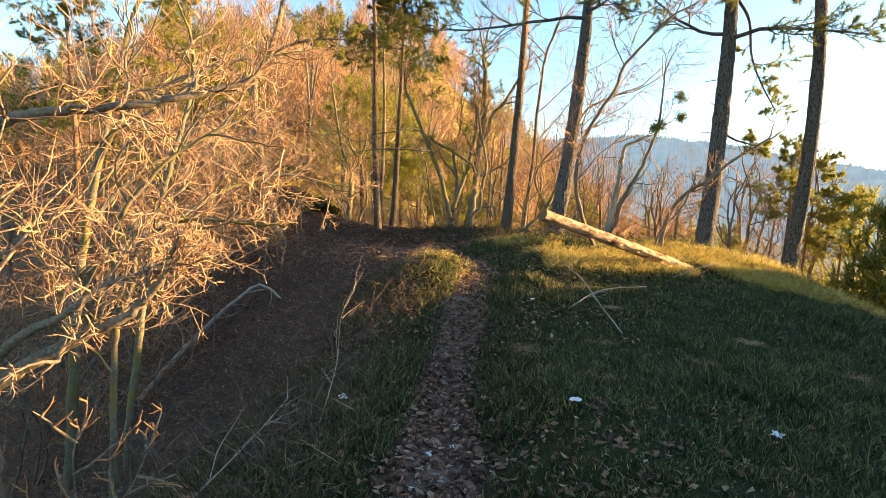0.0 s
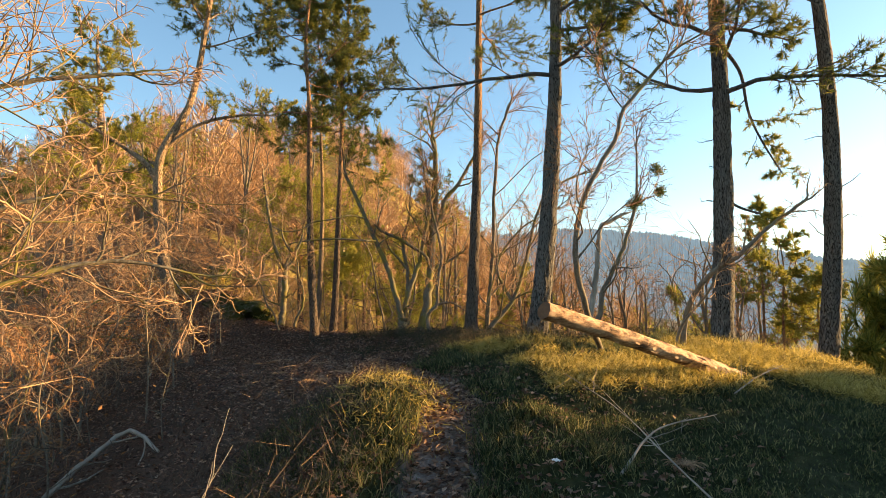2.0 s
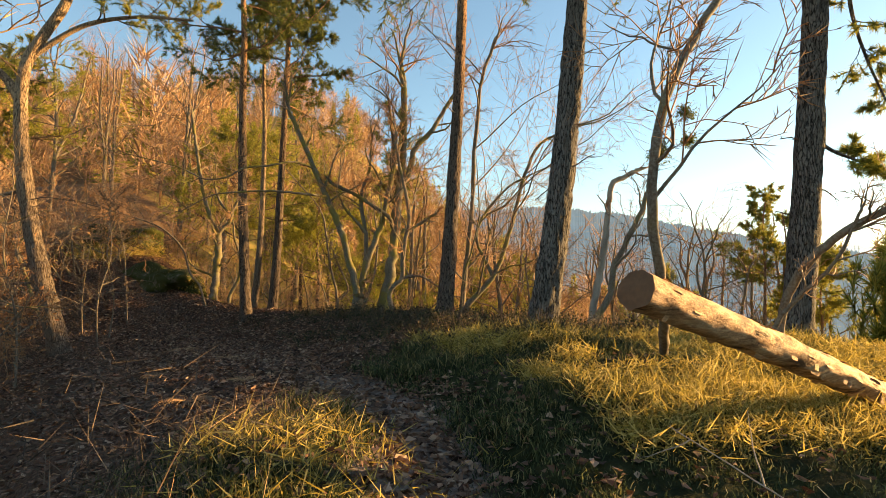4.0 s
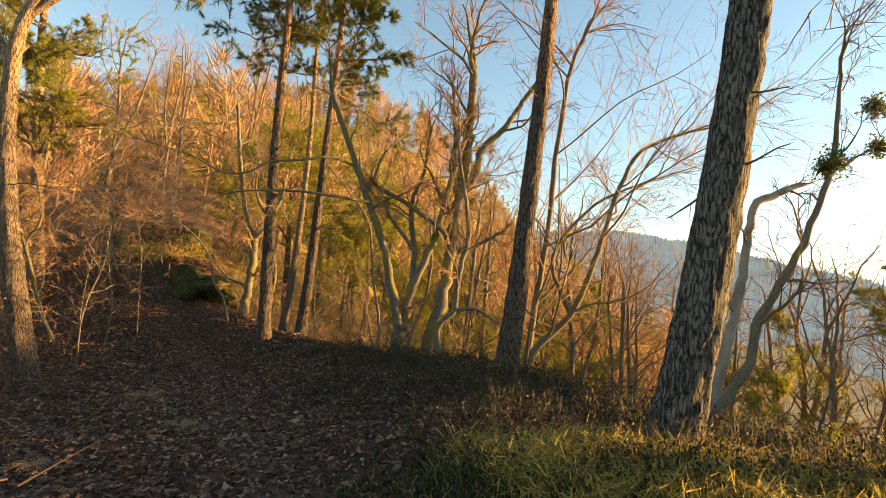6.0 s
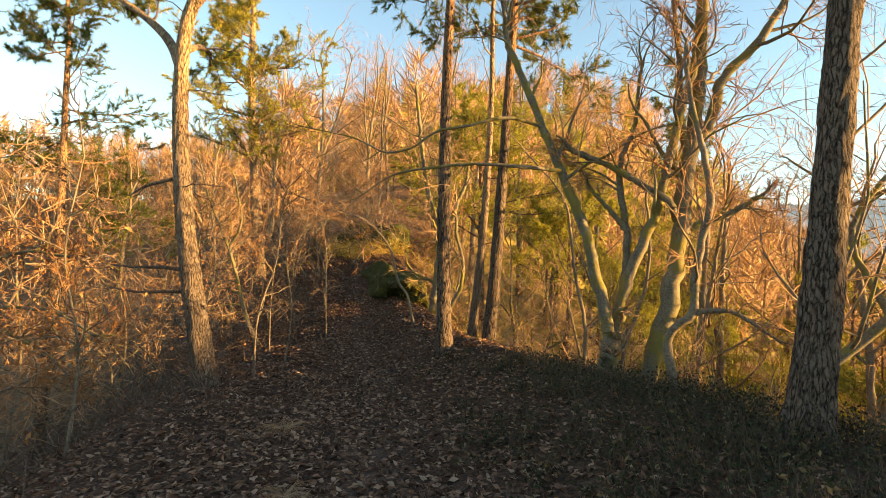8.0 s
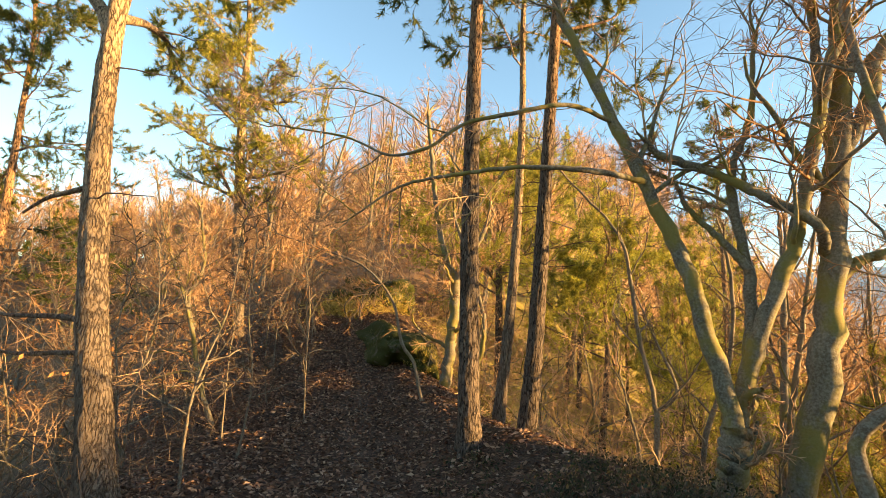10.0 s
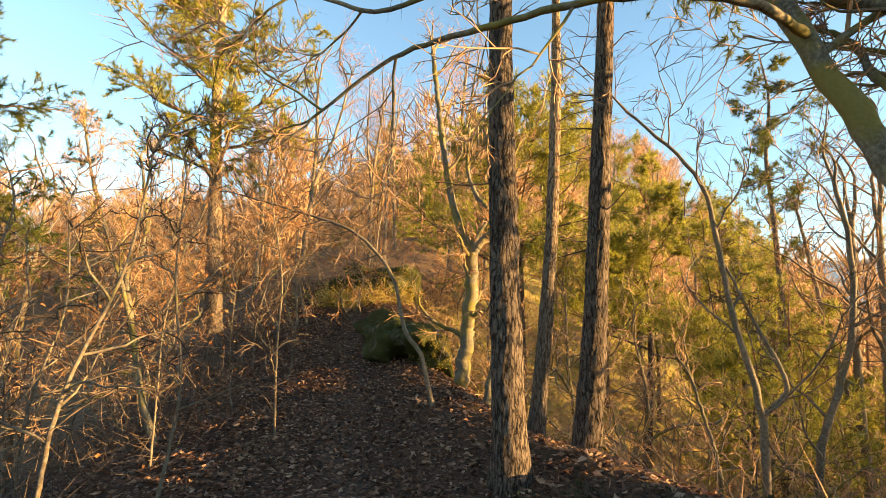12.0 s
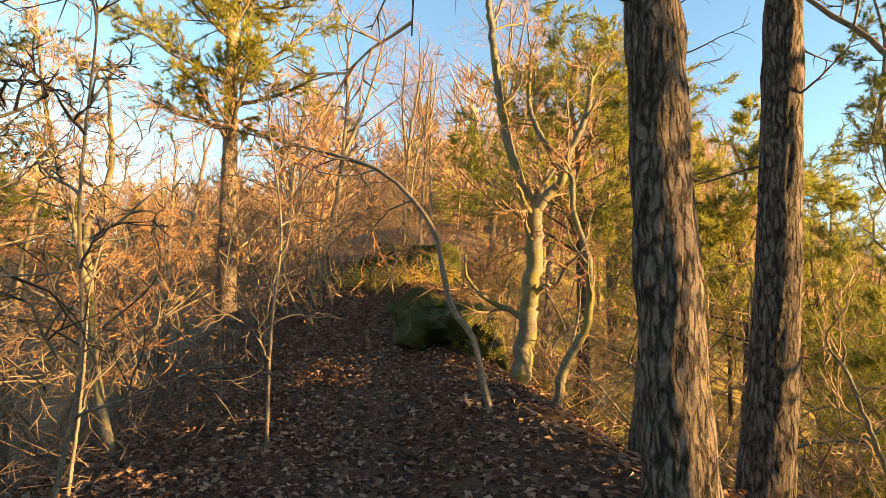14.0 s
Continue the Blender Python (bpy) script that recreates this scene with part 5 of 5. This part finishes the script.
def fallen_leaves():
    rng = np.random.default_rng(16)
    n = 120000
    y = rng.uniform(0.8, 33, n)
    d = rng.normal(size=n) * np.interp(y, [0, 8, 12, 27], [1.0, 1.2, 2.2, 2.4])
    x = path_x(y) + d - np.interp(y, [0, 10, 14, 27], [0.0, 0.0, 0.0, 0.5])
    extra = 34000
    ye = rng.uniform(2, 30, extra)
    x, y = np.r_[x, path_x(ye) - 1.0 - 7 * rng.random(extra)], np.r_[y, ye]
    yp_ = rng.uniform(0.8, 10, 2200)
    x, y = np.r_[x, path_x(yp_) + rng.normal(size=2200) * 0.3], np.r_[y, yp_]
    n += extra + 2200
    w = np.where((np.abs(x - path_x(y)) < 0.28) & (y < 12), 0.7, np.where(((y < 10) & (x > path_x(y) - 1.0)) | ((y < 11.5) & (x > path_x(y) + 0.7)), 0.2, np.where((y < 12) & (x < path_x(y) - 1.0), 0.95, 1.0)))
    keep = rng.random(n) < w
    x, y = x[keep], y[keep]
    P = np.stack([x, y, height(x, y) + 0.012 + 0.02 * rng.random(len(x))], -1)
    V, Q = leaf_quads(P, rng, 0.031, 0.75)
    tagged(part("fallen_leaves", mesh_np("fallen_leaves", V, Q, smooth=False), LITTER), "dry brown fallen leaves strewn over the path and slope", "leaves", kind="stuff")




def undergrowth(name, places, per, h, spread, material, label, seed, width):
    """Low tangled growth: thin shoots rising from many clumps."""
    rng = np.random.default_rng(seed)
    x, y = places
    O = np.repeat(np.stack([x, y, height(x, y) - 0.03], -1), per, axis=0)
    n = len(O)
    O = O + rng.normal(size=(n, 3)) * np.array([spread, spread, 0]) * 0.5 + np.array([0, 0, 1]) * (rng.random((n, 1)) ** 2 * h * 0.8)
    Dn = unit(rng.normal(size=(n, 3)) * np.array([1, 1, 0.6]) + np.array([0, 0, 0.6])) * (h * (0.3 + 0.7 * rng.random((n, 1))))
    V, T = slivers(O, Dn, width, rng)
    tagged(part(name, mesh_np(name, V, tris=T, smooth=False), material), label, "undergrowth", kind="stuff")


def places_right(n, seed):
    rng = np.random.default_rng(seed)
    y = rng.uniform(12, 44, n)
    x = path_x(y) + edge_right(y) + 1.1 + 22 * rng.random(n) ** 1.4
    return x, y


def places_left(n, seed):
    rng = np.random.default_rng(seed)
    y = rng.uniform(1, 40, n)
    x = path_x(y) - edge_left(y) * 0.75 - 18 * rng.random(n) ** 1.3
    return x, y


undergrowth("slope_growth", places_right(8000, 1), 14, 0.2, 0.5, SLOPE_GROWTH, "olive grass and low growth on the sunny slope", 2, 0.009)
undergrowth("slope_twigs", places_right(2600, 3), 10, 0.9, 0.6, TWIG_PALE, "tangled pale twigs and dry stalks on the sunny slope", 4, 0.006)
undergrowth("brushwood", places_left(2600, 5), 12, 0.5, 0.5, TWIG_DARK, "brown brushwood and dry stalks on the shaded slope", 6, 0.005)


def places_verge(n, seed):
    rng = np.random.default_rng(seed)
    y = rng.uniform(1, 9.5, n)
    return path_x(y) - 0.7 - 5.5 * rng.random(n) ** 1.2, y


undergrowth("heath_stalks", places_verge(4200, 11), 12, 0.24, 0.3, TWIG_DARK, "thin brown heath stalks on the shaded bank", 12, 0.0022)
undergrowth("pale_stalks", places_verge(550, 13), 4, 0.4, 0.3, TWIG_PALE, "sparse pale dry stalks on the shaded bank", 14, 0.002)
grass_cover()
fallen_leaves()


def crest_heath():
    """Low dark bilberry and heath bushes along the crest beside the path."""
    rng = np.random.default_rng(23)
    n = 1050
    y = rng.uniform(11.2, 18.6, n)
    d = 0.75 + (edge_right(y) - 0.4) * rng.random(n) ** 0.8
    x = path_x(y) + d
    keep = fbm(x * 1.2, y * 1.2, 3, 81) > -0.10 - 0.25 * step((d - 1.8) / 1.5)
    x, y, d = x[keep], y[keep], d[keep]
    h = (0.12 + 0.22 * step((d - 0.9) / 1.6)) * (0.6 + 0.6 * rng.random(len(x))) * step((y - 10.4) / 1.5) * (0.35 + 0.65 * step((19 - y) / 2))
    k = 5
    O = np.repeat(np.stack([x, y, height(x, y) - 0.02], -1), k, axis=0) + rng.normal(size=(len(x) * k, 3)) * np.array([0.05, 0.05, 0])
    H = np.repeat(h, k)[:, None]
    tip = O + unit(rng.normal(size=O.shape) * np.array([0.5, 0.5, 0]) + np.array([0, 0, 1])) * H
    V, Q = tubes(np.stack([O, (O + tip) / 2 + rng.normal(size=O.shape) * 0.015, tip], 1), np.tile([0.0035, 0.0028, 0.0016], (len(O), 1)), 3)
    tagged(part("heath_stems", mesh_np("heath_stems", V, Q), TWIG_DARK), "dark woody heath stems along the ridge crest", "heath", kind="stuff")
    t = rng.random((len(O), 6, 1)) * 0.8 + 0.25
    L = (O[:, None] * (1 - t) + tip[:, None] * t + rng.normal(size=(len(O), 6, 3)) * 0.03).reshape(-1, 3)
    V, Q = leaf_quads(L, rng, 0.017)
    tagged(part("heath_leaves", mesh_np("heath_leaves", V, Q, smooth=False), HEATH), "small dark green and brown bilberry leaves", "heath", kind="stuff")


crest_heath()


# golden blades only where sun should fall: strip by the log, mound top
def places_sun_strip(n, seed):
    rng = np.random.default_rng(seed)
    y = rng.uniform(8.5, 12.4, n)
    x = path_x(y) + 1.2 + 7.0 * rng.random(n)
    keep = fbm(x * 1.1, y * 1.1, 3, 71) > -0.12
    m_ = 110
    return np.r_[x[keep], -0.1 + rng.normal(size=m_) * 0.33], np.r_[y[keep], 8.3 + rng.normal(size=m_) * 0.42]


brk = np.random.default_rng(19)
undergrowth("bracken", (-9.7 + brk.normal(size=320) * 0.8, 29.4 + brk.normal(size=320) * 0.7), 16, 0.55, 0.3, SUNLIT_DRY_GRASS, "withered golden bracken on the rocky rise", 20, 0.012)
undergrowth("sunlit_dry_grass", places_sun_strip(9000, 17), 18, 0.17, 0.14, SUNLIT_DRY_GRASS, "dry grass and heath shoots coloured golden for the low sun", 18, 0.0042)


# ---- scraps of paper, stones, dry tufts ----
def paper_scrap(at, size, seed):
    rng = np.random.default_rng(seed)
    n = 6
    u, v = np.meshgrid(np.linspace(-1, 1, n), np.linspace(-1, 1, n))
    z_ = rng.normal(size=(n, n)) * 0.18 + 0.35
    edge_ = 1 + 0.15 * rng.normal(size=(n, n))
    V = np.stack([u * edge_ * size, v * edge_ * size * 0.7, z_ * size * 0.6], -1).reshape(-1, 3)
    top = V + np.array([0, 0, 0.002])
    i = np.arange(n * n).reshape(n, n)
    Q = np.stack([i[:-1, :-1], i[:-1, 1:], i[1:, 1:], i[1:, :-1]], -1).reshape(-1, 4)
    ob = part("paper_scrap", mesh_np("paper_scrap", np.vstack([top, V]), np.vstack([Q, Q[:, ::-1] + n * n]), smooth=False), PAPER)
    ob.matrix_world = Matrix.Translation((at[0], at[1], G(*at) + 0.01 + (0.05 if abs(at[0] - path_x(at[1])) > 0.3 else 0))) @ Matrix.Rotation(rng.random() * 6.28, 4, "Z")
    tagged(ob, "crumpled white paper scrap lying on the ground", "litter", "scattered paper scraps")


for k, at in enumerate([(0.05, 3.3), (0.08, 3.7), (-0.1, 3.15), (-0.16, 2.95), (0.86, 3.3), (2.05, 3.05), (-1.6, 5.75), (1.15, 6.7), (-0.85, 4.1), (-0.2, 2.7)]):
    paper_scrap(at, 0.026 + 0.008 * (k % 3), 200 + k)


def dry_tuft(at, seed, spread, n=110):
    """A flattened tuft of dry pale grass."""
    rng = np.random.default_rng(seed)
    a = rng.random(n) * 6.283
    L = spread * (0.5 + 0.7 * rng.random(n))
    P = np.zeros((n, 5, 3))
    for j in range(5):
        t = j / 4
        P[:, j] = np.stack([np.cos(a) * L * t + rng.normal(size=n) * 0.006, np.sin(a) * L * t + rng.normal(size=n) * 0.006, L * (0.75 * t - 0.72 * t * t) + 0.015], -1)
    V, Q = tubes(P, np.tile(np.linspace(0.0022, 0.0008, 5), (n, 1)), 3)
    t_ = part("dry_grass_tuft", mesh_np("dry_grass_tuft", V, Q), TWIG_PALE)
    t_.location = (at[0], at[1], G(*at))
    tagged(t_, "flattened tuft of pale dry grass", "grass", "dry grass tufts")


for k, at in enumerate([(1.3, 4.2), (1.7, 5.6), (0.9, 5.2), (2.6, 5.0), (3.6, 6.0), (4.2, 5.2), (2.2, 6.8), (-0.75, 9.6), (-1.2, 10.6), (-2.1, 12.4), (-1.6, 13.6), (-2.6, 14.9), (-0.9, 11.3)]):
    dry_tuft(at, 300 + k, 0.16 + 0.05 * (k % 3))
